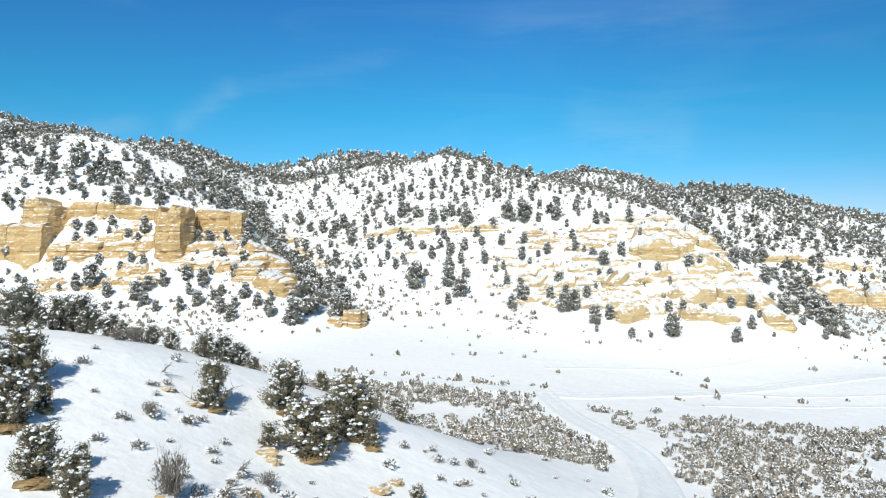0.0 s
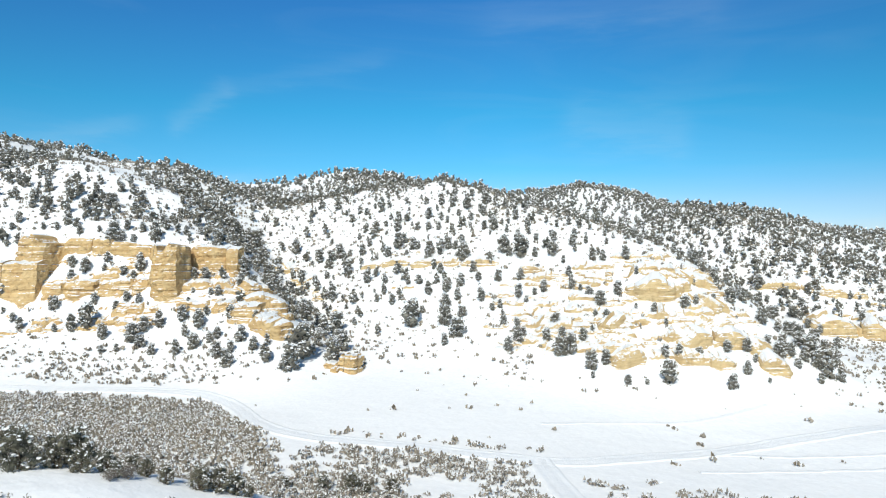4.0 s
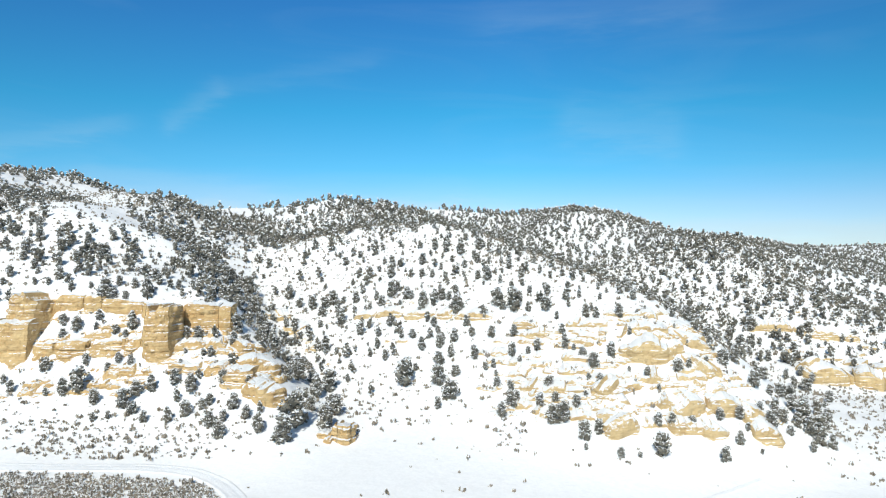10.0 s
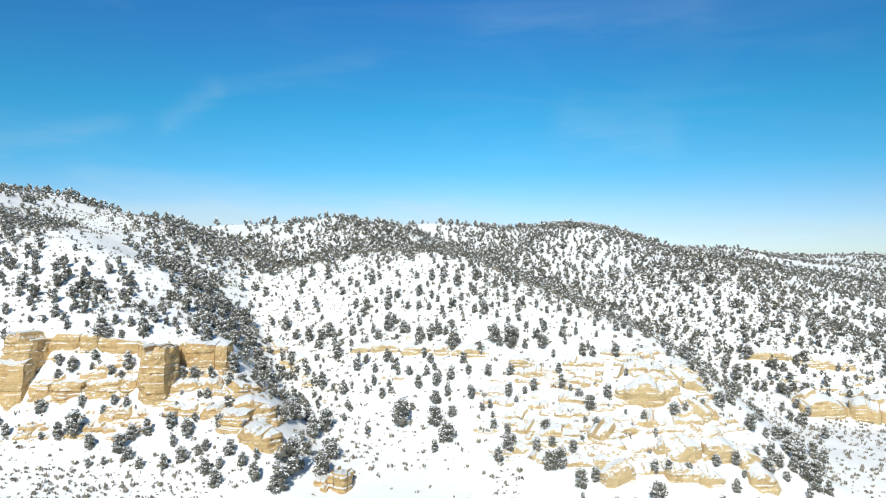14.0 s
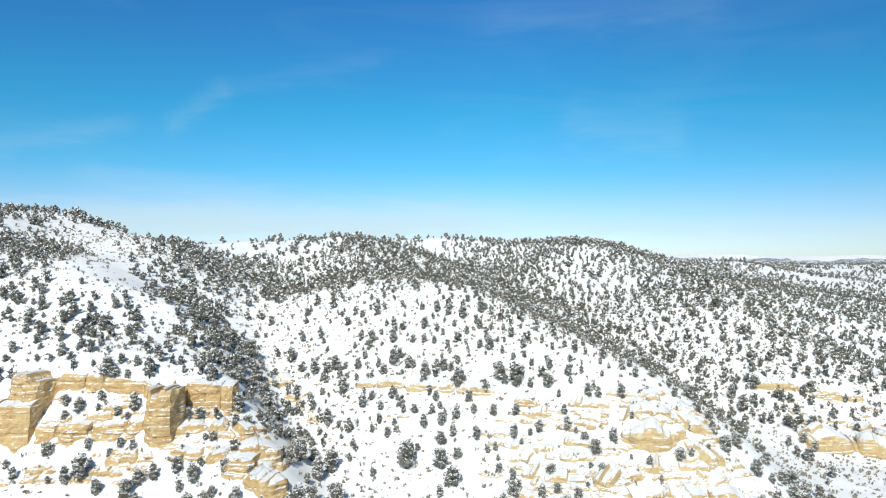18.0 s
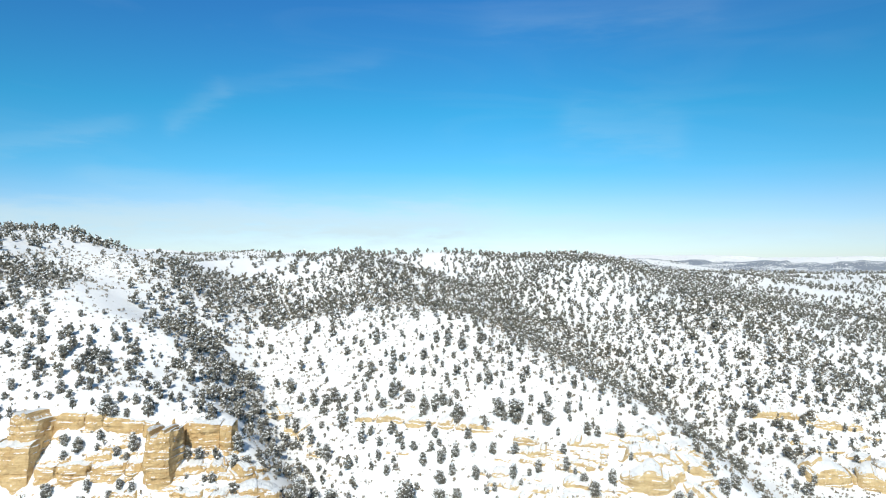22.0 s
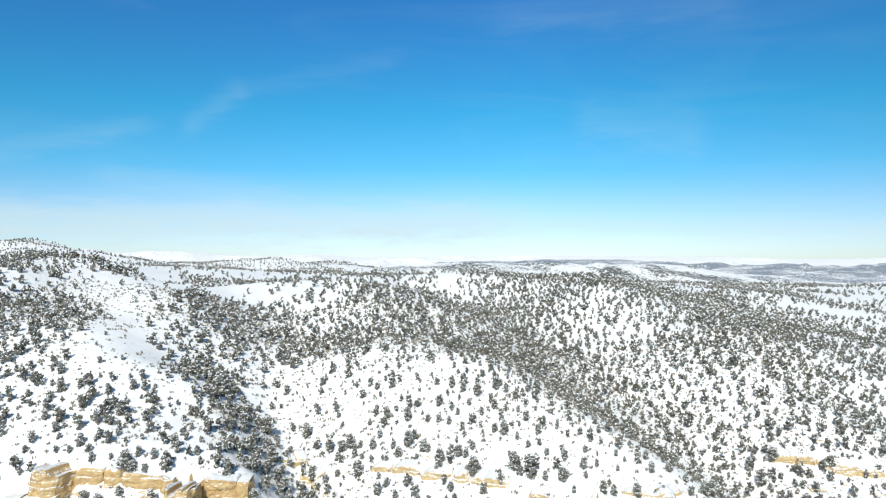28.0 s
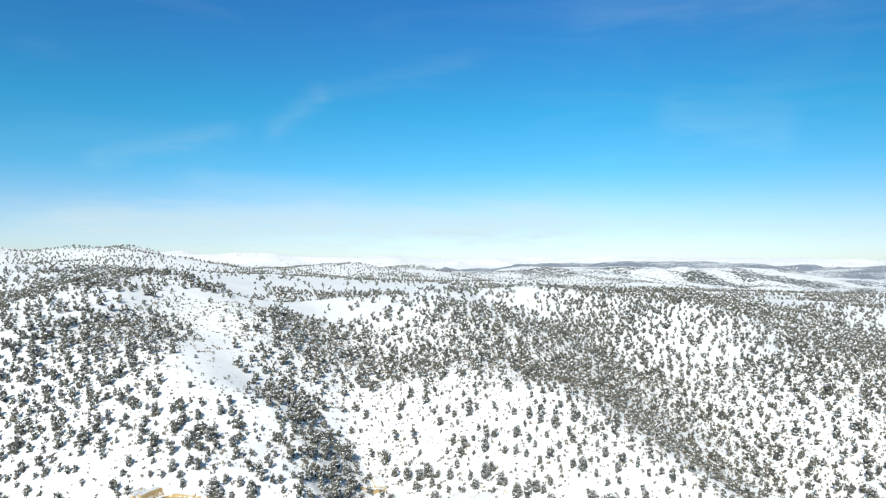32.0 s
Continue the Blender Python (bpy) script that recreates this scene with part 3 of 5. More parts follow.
def cores(centres, radii, rng, flat=0.85):
    """A rough eight-sided lump at each centre: the dense inside of a foliage clump."""
    n = len(centres)
    base = np.array([(1, 0, 0), (0, 1, 0), (-1, 0, 0), (0, -1, 0), (0, 0, 1), (0, 0, -1)], float)
    a = rng.uniform(0, 6.28, n)
    c, sn = np.cos(a), np.sin(a)
    v = np.stack([c[:, None] * base[:, 0] - sn[:, None] * base[:, 1], sn[:, None] * base[:, 0] + c[:, None] * base[:, 1], flat * base[:, 2] + 0 * c[:, None]], -1)
    v = v * (radii[:, None] * rng.uniform(0.8, 1.2, (n, 6)))[:, :, None] + centres[:, None, :]
    f = np.array([(0, 1, 4), (1, 2, 4), (2, 3, 4), (3, 0, 4), (1, 0, 5), (2, 1, 5), (3, 2, 5), (0, 3, 5)])
    return v.reshape(-1, 3), (f[None] + 6 * np.arange(n)[:, None, None]).reshape(-1, 3)


LUMP = bmesh.new()
bmesh.ops.create_icosphere(LUMP, subdivisions=1, radius=1.0)
LUMP_CO = np.array([v.co for v in LUMP.verts])
LUMP_FACES = np.array([[v.index for v in q.verts] for q in LUMP.faces])
LUMP.free()


def lumps(centres, radii, rng, flat=0.6):
    """Soft rounded lumps of snow."""
    n, k = len(centres), len(LUMP_CO)
    stretch = rng.uniform(0.7, 1.35, (n, 1, 3)) * (1, 1, flat)
    swell = 1 + 0.18 * np.sin(LUMP_CO[None] @ rng.normal(size=(n, 3, 1)) * 3 + rng.uniform(0, 6, (n, 1, 1)))
    v = LUMP_CO[None] * stretch * swell * radii[:, None, None] + centres[:, None, :]
    return v.reshape(-1, 3), (LUMP_FACES[None] + k * np.arange(n)[:, None, None]).reshape(-1, 3)


def both(p, q):
    return np.concatenate([p[0], q[0]]), np.concatenate([p[1], q[1] + len(p[0])])


def crown_hearts(rng, wide, tall, cone, clumps=9):
    """Where the foliage clumps of a crown sit and how large they are: an uneven outline with gaps between."""
    a = np.arange(clumps) * 2.4 + rng.uniform(0, 6.28) + rng.normal(size=clumps) * 0.3
    h = (np.arange(clumps) + rng.uniform(0.1, 0.9, clumps)) / clumps
    h = 0.10 + 0.80 * h
    prof = np.where(h < 0.3, 0.75 + 0.8 * h, 1.0 - cone * (np.maximum(h - 0.3, 0) / 0.7) ** 1.4)
    r = 0.62 * wide * np.maximum(prof, 0.1) * rng.uniform(0.55, 1.1, clumps) * np.sqrt(np.clip(1.05 - h ** 4, 0.02, 1))
    heart = np.stack([r * np.cos(a), r * np.sin(a), h * tall], -1)
    size = wide * (0.42 + 3.0 / (clumps + 4)) * (0.62 + 0.38 * prof) * rng.uniform(0.75, 1.15, clumps)
    return heart, size


def shell_points(heart, size, n, rng, tall, top=False):
    """Points over the outside of the clumps, or on their upper sides only."""
    k = rng.integers(0, len(heart), n)
    d = rng.normal(size=(n, 3))
    d /= np.linalg.norm(d, axis=1)[:, None]
    if top:
        d[:, 2] = np.abs(d[:, 2]) * 0.7 + 0.3
    p = heart[k] + d * (size[k] * rng.uniform(0.66, 1.04, n))[:, None] * (1, 1, 0.85)
    p[:, 2] = np.where(p[:, 2] < 0.02 * tall, rng.uniform(0.02, 0.2, n) * tall, p[:, 2])
    return p


def trunk_arrays(rng, tall, thick, sides=6):
    rings, lean = [], rng.normal(size=2) * 0.06
    hs = np.array([-0.5, 0.12, 0.4, 0.8]) * tall
    for k, h in enumerate(hs):
        r = thick * (1.25, 1.0, 0.7, 0.2)[k]
        a = np.arange(sides) * 2 * np.pi / sides
        rings.append(np.stack([r * np.cos(a) + lean[0] * h, r * np.sin(a) + lean[1] * h, np.full(sides, h)], -1))
    v = np.concatenate(rings)
    f = []
    for k in range(3):
        for i in range(sides):
            j = (i + 1) % sides
            a, b, c, d = k * sides + i, k * sides + j, (k + 1) * sides + j, (k + 1) * sides + i
            f += [(a, b, c), (a, c, d)]
    return v, np.array(f)


def stub_arrays(tall, thick):
    a = np.arange(3) * 2.094
    low = np.stack([thick * np.cos(a), thick * np.sin(a), np.full(3, -0.4 * tall)], -1)
    v = np.concatenate([low, [(0, 0, 0.7 * tall)]])
    return v, np.array([(0, 1, 3), (1, 2, 3), (2, 0, 3)])


def tree_arrays(rng, tufts, wide, tall, cone, tuft, snowy, trunk=0.05, clumps=9):
    """Trunk, foliage and snow of one tree, as (vertices, triangles) each."""
    k = int(tufts * snowy)
    heart, size = crown_hearts(rng, wide, tall, cone, clumps)
    leaves = both(cores(heart, 0.74 * size, rng), spikes(shell_points(heart, size, tufts, rng, tall), np.full(tufts, tuft), rng))
    perched = shell_points(heart, size, k, rng, tall, True) + (0, 0, tuft * 0.3)
    return (stub_arrays(tall, 0.05) if clumps < 8 else trunk_arrays(rng, tall, trunk * tall)), leaves, spikes(perched, np.full(k, tuft * 0.95), rng, 0.6)


def merged(groups):
    """One vertex and face array, with a slot for each group."""
    vs, fs, ss, base = [], [], [], 0
    for slot, (v, f) in groups:
        vs.append(v)
        fs.append(f + base)
        ss.append(np.full(len(f), slot))
        base += len(v)
    return np.concatenate(vs), np.concatenate(fs), np.concatenate(ss)


def joined(name, groups, mats, label, category):
    v, f, slots = merged(groups)
    me = raw_mesh(name, v, f, slots, smooth=False)
    for m in mats:
        me.materials.append(m)
    return tagged(new(name, me), label, category, kind="stuff")


def part(name, me, mat, parent, label=""):
    """One mesh object under a thing or a part."""
    if mat is not None and not me.materials:
        me.materials.append(mat)
    ob = new(name, me)
    ob.parent = parent
    return tagged(ob, label)


def tree_model(rng, tufts, wide, cone, tuft, snowy):
    """A tree one metre high, as three meshes."""
    t, lv, sn = tree_arrays(rng, tufts, wide, 1.0, cone, tuft, snowy, 0.05, 11)
    out = []
    for nm, (v, f), mat in (("trunk", t, BARK), ("crown", lv, FOLIAGE), ("snow_dusting", sn, SNOW)):
        me = raw_mesh(nm, v, f, smooth=False)
        me.materials.append(mat)
        out.append((nm, me))
    return out


def plant(model, x, y, tall, label, group, sink=0.08, wide=1.0):
    root = new("juniper_tree")
    root.matrix_world = pose(x, y, float(height(x, y)) - sink * tall, 0, 0, RNG.uniform(0, 360)) @ Matrix.Diagonal((tall * wide, tall * wide, tall, 1))
    for nm, me in model:
        tagged(part(nm, me, None, root), kind="" if nm in ("trunk", "limb") else "stuff")
    return tagged(root, label, "tree", group)


def scatter(x0, x1, y0, y1, cell, seed, density):
    rng = np.random.default_rng(seed)
    gx, gy = np.meshgrid(np.arange(x0, x1, cell), np.arange(y0, y1, cell))
    x = gx.ravel() + rng.uniform(-0.5, 0.5, gx.size) * cell
    y = gy.ravel() + rng.uniform(-0.5, 0.5, gx.size) * cell
    keep = rng.uniform(size=x.size) < density(x, y)
    return x[keep], y[keep]


# ---- the road and its fork ----
ROAD_MAIN = [(90, 114), (66, 104.5), (47, 96.5), (33.2, 90), (22.2, 85), (14.5, 82), (4.4, 83), (-4.9, 85), (-14.6, 86.7), (-21, 90.5), (-25, 95.5), (-28.5, 102), (-32.5, 107), (-38, 110), (-46, 111), (-55, 110.6), (-68, 110), (-100, 111)]
ROAD_FORK = [(11.5, 82.5), (12.2, 76), (13, 70), (14, 65.5), (15.2, 60.5), (15.7, 57), (15.4, 53), (14.9, 49.5), (14, 45.5), (11, 38), (8, 25), (4, 5)]


def smooth_line(line, stepping):
    p = [np.array(q, float) for q in line]
    p = [2 * p[0] - p[1], *p, 2 * p[-1] - p[-2]]
    out = []
    for a, b, c, d in zip(p, p[1:], p[2:], p[3:]):
        k = max(2, int(np.linalg.norm(c - b) / stepping))
        for t in np.arange(k) / k:
            out.append(0.5 * (2 * b + (c - a) * t + (2 * a - 5 * b + 4 * c - d) * t * t + (3 * b - a - 3 * c + d) * t ** 3))
    return np.array(out + [p[-2]])


def road_strip(line, lift):
    """Packed snow with two wheel ruts and low banks, laid on the ground."""
    c = smooth_line(line, 0.8)
    d = np.gradient(c, axis=0)
    d /= np.linalg.norm(d, axis=1)[:, None]
    side = np.stack([d[:, 1], -d[:, 0]], -1)
    offs = np.array([-1.8, -1.35, -1.05, -0.85, -0.55, -0.3, 0.3, 0.55, 0.85, 1.05, 1.35, 1.8])
    prof = np.array([-0.35, 0.05, 0.05, 0.0, 0.0, 0.03, 0.03, 0.0, 0.0, 0.05, 0.05, -0.35])
    pts = c[:, None, :] + offs[None, :, None] * side[:, None, :]
    z = height(pts[..., 0], pts[..., 1]) + prof + lift + 0.05 * fractal(pts[..., 0], pts[..., 1], 1.1, 2, 31)
    ny, nx = z.shape
    co = np.concatenate([pts, z[..., None]], -1).reshape(-1, 3)
    i = np.arange(nx * ny).reshape(ny, nx)
    return raw_mesh("road", co, np.stack([i[:-1, :-1], i[:-1, 1:], i[1:, 1:], i[1:, :-1]], -1).reshape(-1, 4))


for road_line, lift in ((ROAD_MAIN, 0.10), (ROAD_FORK, 0.13)):
    me = road_strip(road_line, lift)
    me.materials.append(TRACK)
    tagged(new("road", me), "snow-packed two-rut dirt road across the valley", "road", kind="structure")


def sled_track(line):
    """A faint single track pressed into the snow."""
    c = smooth_line(line, 0.8)
    d = np.gradient(c, axis=0)
    d /= np.linalg.norm(d, axis=1)[:, None]
    side = np.stack([d[:, 1], -d[:, 0]], -1)
    offs, prof = np.array([-0.55, -0.3, -0.12, 0.12, 0.3, 0.55]), np.array([-0.2, 0.035, 0.0, 0.0, 0.035, -0.2])
    pts = c[:, None, :] + offs[None, :, None] * side[:, None, :]
    z = height(pts[..., 0], pts[..., 1]) + prof + 0.06
    ny, nx = z.shape
    i = np.arange(nx * ny).reshape(ny, nx)
    me = raw_mesh("track", np.concatenate([pts, z[..., None]], -1).reshape(-1, 3), np.stack([i[:-1, :-1], i[:-1, 1:], i[1:, 1:], i[1:, :-1]], -1).reshape(-1, 4))
    me.materials.append(TRACK)
    return tagged(new("snow_track", me), "faint single track pressed into the open snow", "track", kind="structure")


sled_track([(30, 82), (42, 84.5), (55, 86), (75, 88)])
sled_track([(36, 90), (48, 90.5), (62, 92), (80, 97)])
sled_track([(14, 98), (26, 101), (38, 104), (52, 112)])

# ---- sandstone ----
BED_RNG = np.random.default_rng(11)
BED_TOP = np.cumsum(np.where(BED_RNG.uniform(size=160) < 0.45, BED_RNG.uniform(0.12, 0.35, 160), BED_RNG.uniform(0.6, 1.9, 160))) - 4.0
BED_OUT = BED_RNG.uniform(-0.26, 0.20, 161)
BED_JOINT = BED_RNG.uniform(0.9, 3.2, 161)


def bedding(s, z):
    """How far the stone stands out: beds of their own depth, each cut by upright joints."""
    k = np.clip(np.searchsorted(BED_TOP, z), 0, 160)
    cell = np.floor(s / BED_JOINT[k] + 7.3 * k)
    return BED_OUT[k] + 0.34 * (lattice(cell, k.astype(float), 17) - 0.5)


def stone_block(rng, ax, ay, bx, by, tall, lean, rugged=1.0, taper=0.0, even=0.0, deep=0.8, lens=0.0, drift=False):
    """A closed block of bedded, jointed sandstone set into the slope, with a ragged top."""
    # how steeply the top climbs back into the slope
    rise = 0.0 if taper else 0.42 if drift else 0.22
    length = math.hypot(bx - ax, by - ay)
    nu, nv = max(5, int(length / 0.27)), max(4, int(tall / 0.125))
    u = np.linspace(0, 1, nu + 1)
    out = np.array([by - ay, -(bx - ax)]) / length
    x, y = ax + (bx - ax) * u, ay + (by - ay) * u
    off = rng.uniform(0, 1000)
    run = u * length + off
    foot = height(x, y) - 0.9
    ends = np.clip(np.minimum(u, 1 - u) * length / (0.5 + 0.3 * tall), 0, 1) ** 0.5
    ragged = 1 + (0.75 if tall < 3 else 0.34) * rugged * fractal(run, run * 0 + off, 2.2, 4, 4) + (0.5 if tall < 3 else 0.2) * (lattice(np.floor(run / 1.1), off, 3) - 0.5)
    ragged = ragged * (1 - even) + even * (1 + 0.07 * fractal(run, run * 0 + off, 1.6, 4, 4))
    ends = np.maximum(ends, even)
    if drift:
        ends = np.clip(np.minimum(u, 1 - u) * length / (0.6 + 0.8 * tall), 0, 1) ** 0.6
    crest = foot + 0.9 + tall * ragged * (0.45 + 0.55 * ends if drift else 0.2 + 0.8 * ends ** 1.6 if tall < 3 else 0.86 + 0.14 * ends)
    base = lean * (crest - foot)
    back = np.full(nu + 1, deep)
    for k in range(7):
        low = height(x - out[0] * (base + back), y - out[1] * (base + back)) < crest + rise * back
        back = np.where((back < (0.8 + 1.5 * tall if drift else 7.0)) & low, back + 0.5, back)
    v = np.linspace(0, 1, nv + 1)
    z = foot[:, None] + (crest - foot)[:, None] * v[None, :]
    s = run[:, None] + 0 * z
    scale = min(1.0, 0.3 + tall / 4)
    push = bedding(s, z) * rugged * scale * (1 - 0.6 * even * step(0.30, 0.23, lean)) + 0.9 * rugged * scale * fractal(s, z, 3.0, 4, 8) + 0.34 * rugged * fractal(s, z, 0.9, 3, 14)
    leaf = np.floor(z / (0.24 + 0.5 * even) + 0.8 * fractal(s, z * 0.2, 5.0, 2, 27))
    push = push + (0.34 - 0.28 * even * step(0.30, 0.23, lean)) * scale * rugged * (lattice(leaf, np.floor(s / 2.6 + 0.7 * leaf), 29) - 0.5) + 0.12 * (lattice(leaf, leaf * 0, 31) - 0.5)
    push = push - lean * (z - foot[:, None]) - 0.7 * np.clip(v - 0.88, 0, 1)[None, :] * 3
    corner = 1 - np.clip(np.minimum(u, 1 - u) * length / (0.7 + 0.16 * tall), 0, 1)
    push = push - ((1.5 * (1 - even) + 0.15) * min(1.0, tall / 3) * corner ** 1.6)[:, None]
    bow = 1 - np.clip(np.minimum(u, 1 - u) / 0.42, 0, 1)
    push = push - (lens * 0.26 * length * bow ** 2.2)[:, None]
    squeeze = 1 - taper * v[None, :]
    mx, my = (ax + bx) / 2, (ay + by) / 2
    fx = mx + (x - mx)[:, None] * squeeze + out[0] * push
    fy = my + (y - my)[:, None] * squeeze + out[1] * push
    front = np.stack([fx, fy, z], -1)
    rear = []
    sunk = lens * 0.26 * length * bow ** 2.2
    for f, g in ((0.3, 0.05), (0.65, 0.0), (1.0, -0.35)):
        d = base + back * f + 0.3 + sunk
        sq = 1 - taper
        rear.append(np.stack([mx + (x - mx) * sq - out[0] * d, my + (y - my) * sq - out[1] * d, crest + g + rise * back * f + 0.08 * fractal(run * 1.0, run * 0 + 9 * f + off, 1.3, 3, 6)], -1))
    rear.append(np.stack([x - out[0] * (base + back + sunk), y - out[1] * (base + back + sunk), foot - 0.5], -1))
    cols = np.concatenate([front, np.stack(rear, 1)], 1)
    m = cols.shape[1]
    faces = [(i * m + j, i * m + m + j, i * m + m + j + 1, i * m + j + 1) for i in range(nu) for j in range(m - 1)]
    faces += [tuple(range(m)), tuple(nu * m + j for j in reversed(range(m)))]
    cols = cols.reshape(-1, 3)
    if tall > 3:
        # weathered skins over the two flat ends
        for i, way in ((0, -1), (nu, 1)):
            kk = max(3, int(back[i] / 0.35))
            f = np.linspace(0, 1, kk + 1)
            deepin = (back[i] * f)[:, None] + 0 * v[None, :]
            zz = z[i][None, :] + 0 * deepin
            ss = deepin + off + 40 * i
            bulge = 0.08 + np.maximum(0, bedding(ss, zz) * 0.7 + 0.9 * fractal(ss, zz, 2.4, 4, 8) + 0.3) * rugged * np.minimum(1, 3 * f)[:, None]
            px = fx[i][None, :] * (1 - f)[:, None] + (mx + (x[i] - mx) * squeeze[0] - out[0] * back[i])[None, :] * f[:, None] - way * out[1] * bulge
            py = fy[i][None, :] * (1 - f)[:, None] + (my + (y[i] - my) * squeeze[0] - out[1] * back[i])[None, :] * f[:, None] + way * out[0] * bulge
            base, w = len(cols), nv + 1
            cols = np.concatenate([cols, np.stack([px, py, zz], -1).reshape(-1, 3)])
            for p in range(kk):
                for q in range(nv):
                    quad = (base + p * w + q, base + p * w + w + q, base + p * w + w + q + 1, base + p * w + q + 1)
                    faces.append(quad if way > 0 else quad[::-1])
    me = bpy.data.meshes.new("slab")
    me.from_pydata(cols.tolist(), [], faces)
    me.update()
    return me


def formation(name, runs, label, category, lean, seed, longest=6.0, rugged=1.0, taper=0.0, stone=None, walls=(), deep=0.8):
    """A run of cliff, split at its upright joints into blocks."""
    rng = np.random.default_rng(seed)
    root = tagged(new(name), label, category)
    for k, (ax, ay, bx, by, tall, *own) in enumerate(list(runs) + list(walls)):
        lens = 0.0 if k < len(runs) or tall < 3 else 0.14 if stone else 0.05
        even = 0.0 if k < len(runs) else (0.55 if tall > 3 else 0.6) if stone else 0.5 if category == "rock tower" else 0.85 if len(own) == 0 else 0.65
        slant = own[0] if own else lean
        length = math.hypot(bx - ax, by - ay)
        cuts, at = [0.0], 0.0
        while length - at > longest:
            at += rng.uniform(0.45, 1.0) * longest
            cuts.append(min(at, length) / length)
        cuts = [c for c in cuts if c < 1 - 1.0 / length] + [1.0]
        for c0, c1 in zip(cuts, cuts[1:]):
            gap = 0.06 / length
            push = rng.uniform(-0.35, 0.35) * (1 - even)
            nx, ny = (by - ay) / length * push, -(bx - ax) / length * push
            p0, p1 = c0 + gap, c1 - gap
            me = stone_block(rng, ax + (bx - ax) * p0 + nx, ay + (by - ay) * p0 + ny, ax + (bx - ax) * p1 + nx, ay + (by - ay) * p1 + ny, tall * (1 + (1 - even) * rng.uniform(-0.12, 0.10)), slant, rugged * (1 - 0.3 * even), taper, even, deep, lens if taper == 0 else 0.0, stone is not None)
            part("slab", me, stone or ROCK, root)
    return root


def broken_ledges(count, seed, x0, x1, y0, y1, longest=3.0):
    """Short low ledges that follow the lie of the slope."""
    rng = np.random.default_rng(seed)
    runs = []
    for _ in range(count):
        x, y = rng.uniform(x0, x1), rng.uniform(y0, y1)
        if height(x, y) < 7:
            continue
        gx, gy = float(height(x + 1, y) - height(x - 1, y)), float(height(x, y + 1) - height(x, y - 1))
        n = math.hypot(gx, gy) + 1e-6
        half = rng.uniform(0.8, longest)
        runs.append((x - gy / n * half, y + gx / n * half, x + gy / n * half, y - gx / n * half, rng.uniform(0.3, 0.95)))
        if gy < 0:
            runs.pop()
    return runs


LEFT_BUTTE = LEFT_BUTTE + broken_ledges(150, 61, -88, -28, 133, 149)
RIGHT_BUTTE = RIGHT_BUTTE + broken_ledges(280, 62, 10, 62, 121, 147, 4.2)
MIDDLE_LEDGE = MIDDLE_LEDGE + broken_ledges(16, 63, -36, 14, 156, 176)
FAR_LEDGE = FAR_LEDGE + broken_ledges(26, 64, 88, 135, 176, 206)
formation("sandstone_cliff", LEFT_BUTTE, "ochre sandstone cliff in snowy steps above the valley", "cliff", 0.10, 1, 9.0, walls=LEFT_WALLS)
formation("rock_tower", (), "blocky ochre sandstone tower beside a dark cleft", "rock tower", 0.06, 2, 20, 1.2, 0.10, walls=TOWERS[:1], deep=4.5)
formation("rock_tower", (), "tall ochre sandstone pillar standing out of the cliff", "rock tower", 0.07, 3, 20, 1.2, 0.22, walls=TOWERS[1:], deep=6.0)
formation("rock_ledge", MIDDLE_LEDGE[6:], "thin ochre sandstone ledge across the snowy slope", "rock ledge", 0.35, 5, 9.0, 0.8, 0.0, PALE_ROCK, walls=MIDDLE_LEDGE[:6])
formation("sandstone_butte", RIGHT_BUTTE, "low butte of stepped ochre sandstone slabs under snow", "cliff", 0.25, 6, 14.0, 0.75, 0.0, PALE_ROCK, walls=RIGHT_WALLS)
formation("rock_ledge", FAR_LEDGE[7:], "ochre sandstone ledge above the side valley", "rock ledge", 0.15, 7, 12.0, 0.8, 0.0, PALE_ROCK, walls=FAR_LEDGE[:7])
for k, run in enumerate(FALLEN):
    rng = np.random.default_rng(40 + k)
    me = stone_block(rng, *run, 0.06, 1.3, 0.15, 0.6)
    me.materials.append(ROCK)
    tagged(new("boulder", me), "squared ochre sandstone block fallen onto the snow", "rock", "fallen blocks")

# ---- trees that stand out, by where they grow and how tall they are ----
CLIFF_FOOT = [(-80.3, 136.2, 3), (-83.1, 138.7, 2.2), (-75.6, 139.6, 3.4), (-69.3, 134, 4.1), (-66.7, 134.6, 5.7), (-72.6, 134.3, 1.9), (-62.3, 131.4, 3.3), (-60.5, 127.2, 1.8), (-58.1, 127.9, 1.8), (-56.6, 130.6, 4.2), (-54.2, 128.9, 2.9), (-51.3, 126.8, 2.5), (-55.3, 133.1, 3.4), (-52.6, 133.5, 4), (-48.6, 134.3, 3.6), (-46.9, 131, 2.7), (-46.8, 126.3, 3.4), (-44, 127.2, 3.4), (-44.8, 132.5, 4), (-38.6, 123.4, 3.4), (-36.1, 120.2, 3.3), (-41.3, 127.9, 2.4), (-40.1, 128.4, 2.6), (-35.2, 126.4, 3.6), (-36.4, 124.1, 2.5), (-32.5, 124.1, 2.8), (-29.7, 121.1, 3.9), (-30.4, 125.6, 2.5), (-25, 118.8, 5.5), (-23.9, 124, 7.1)]
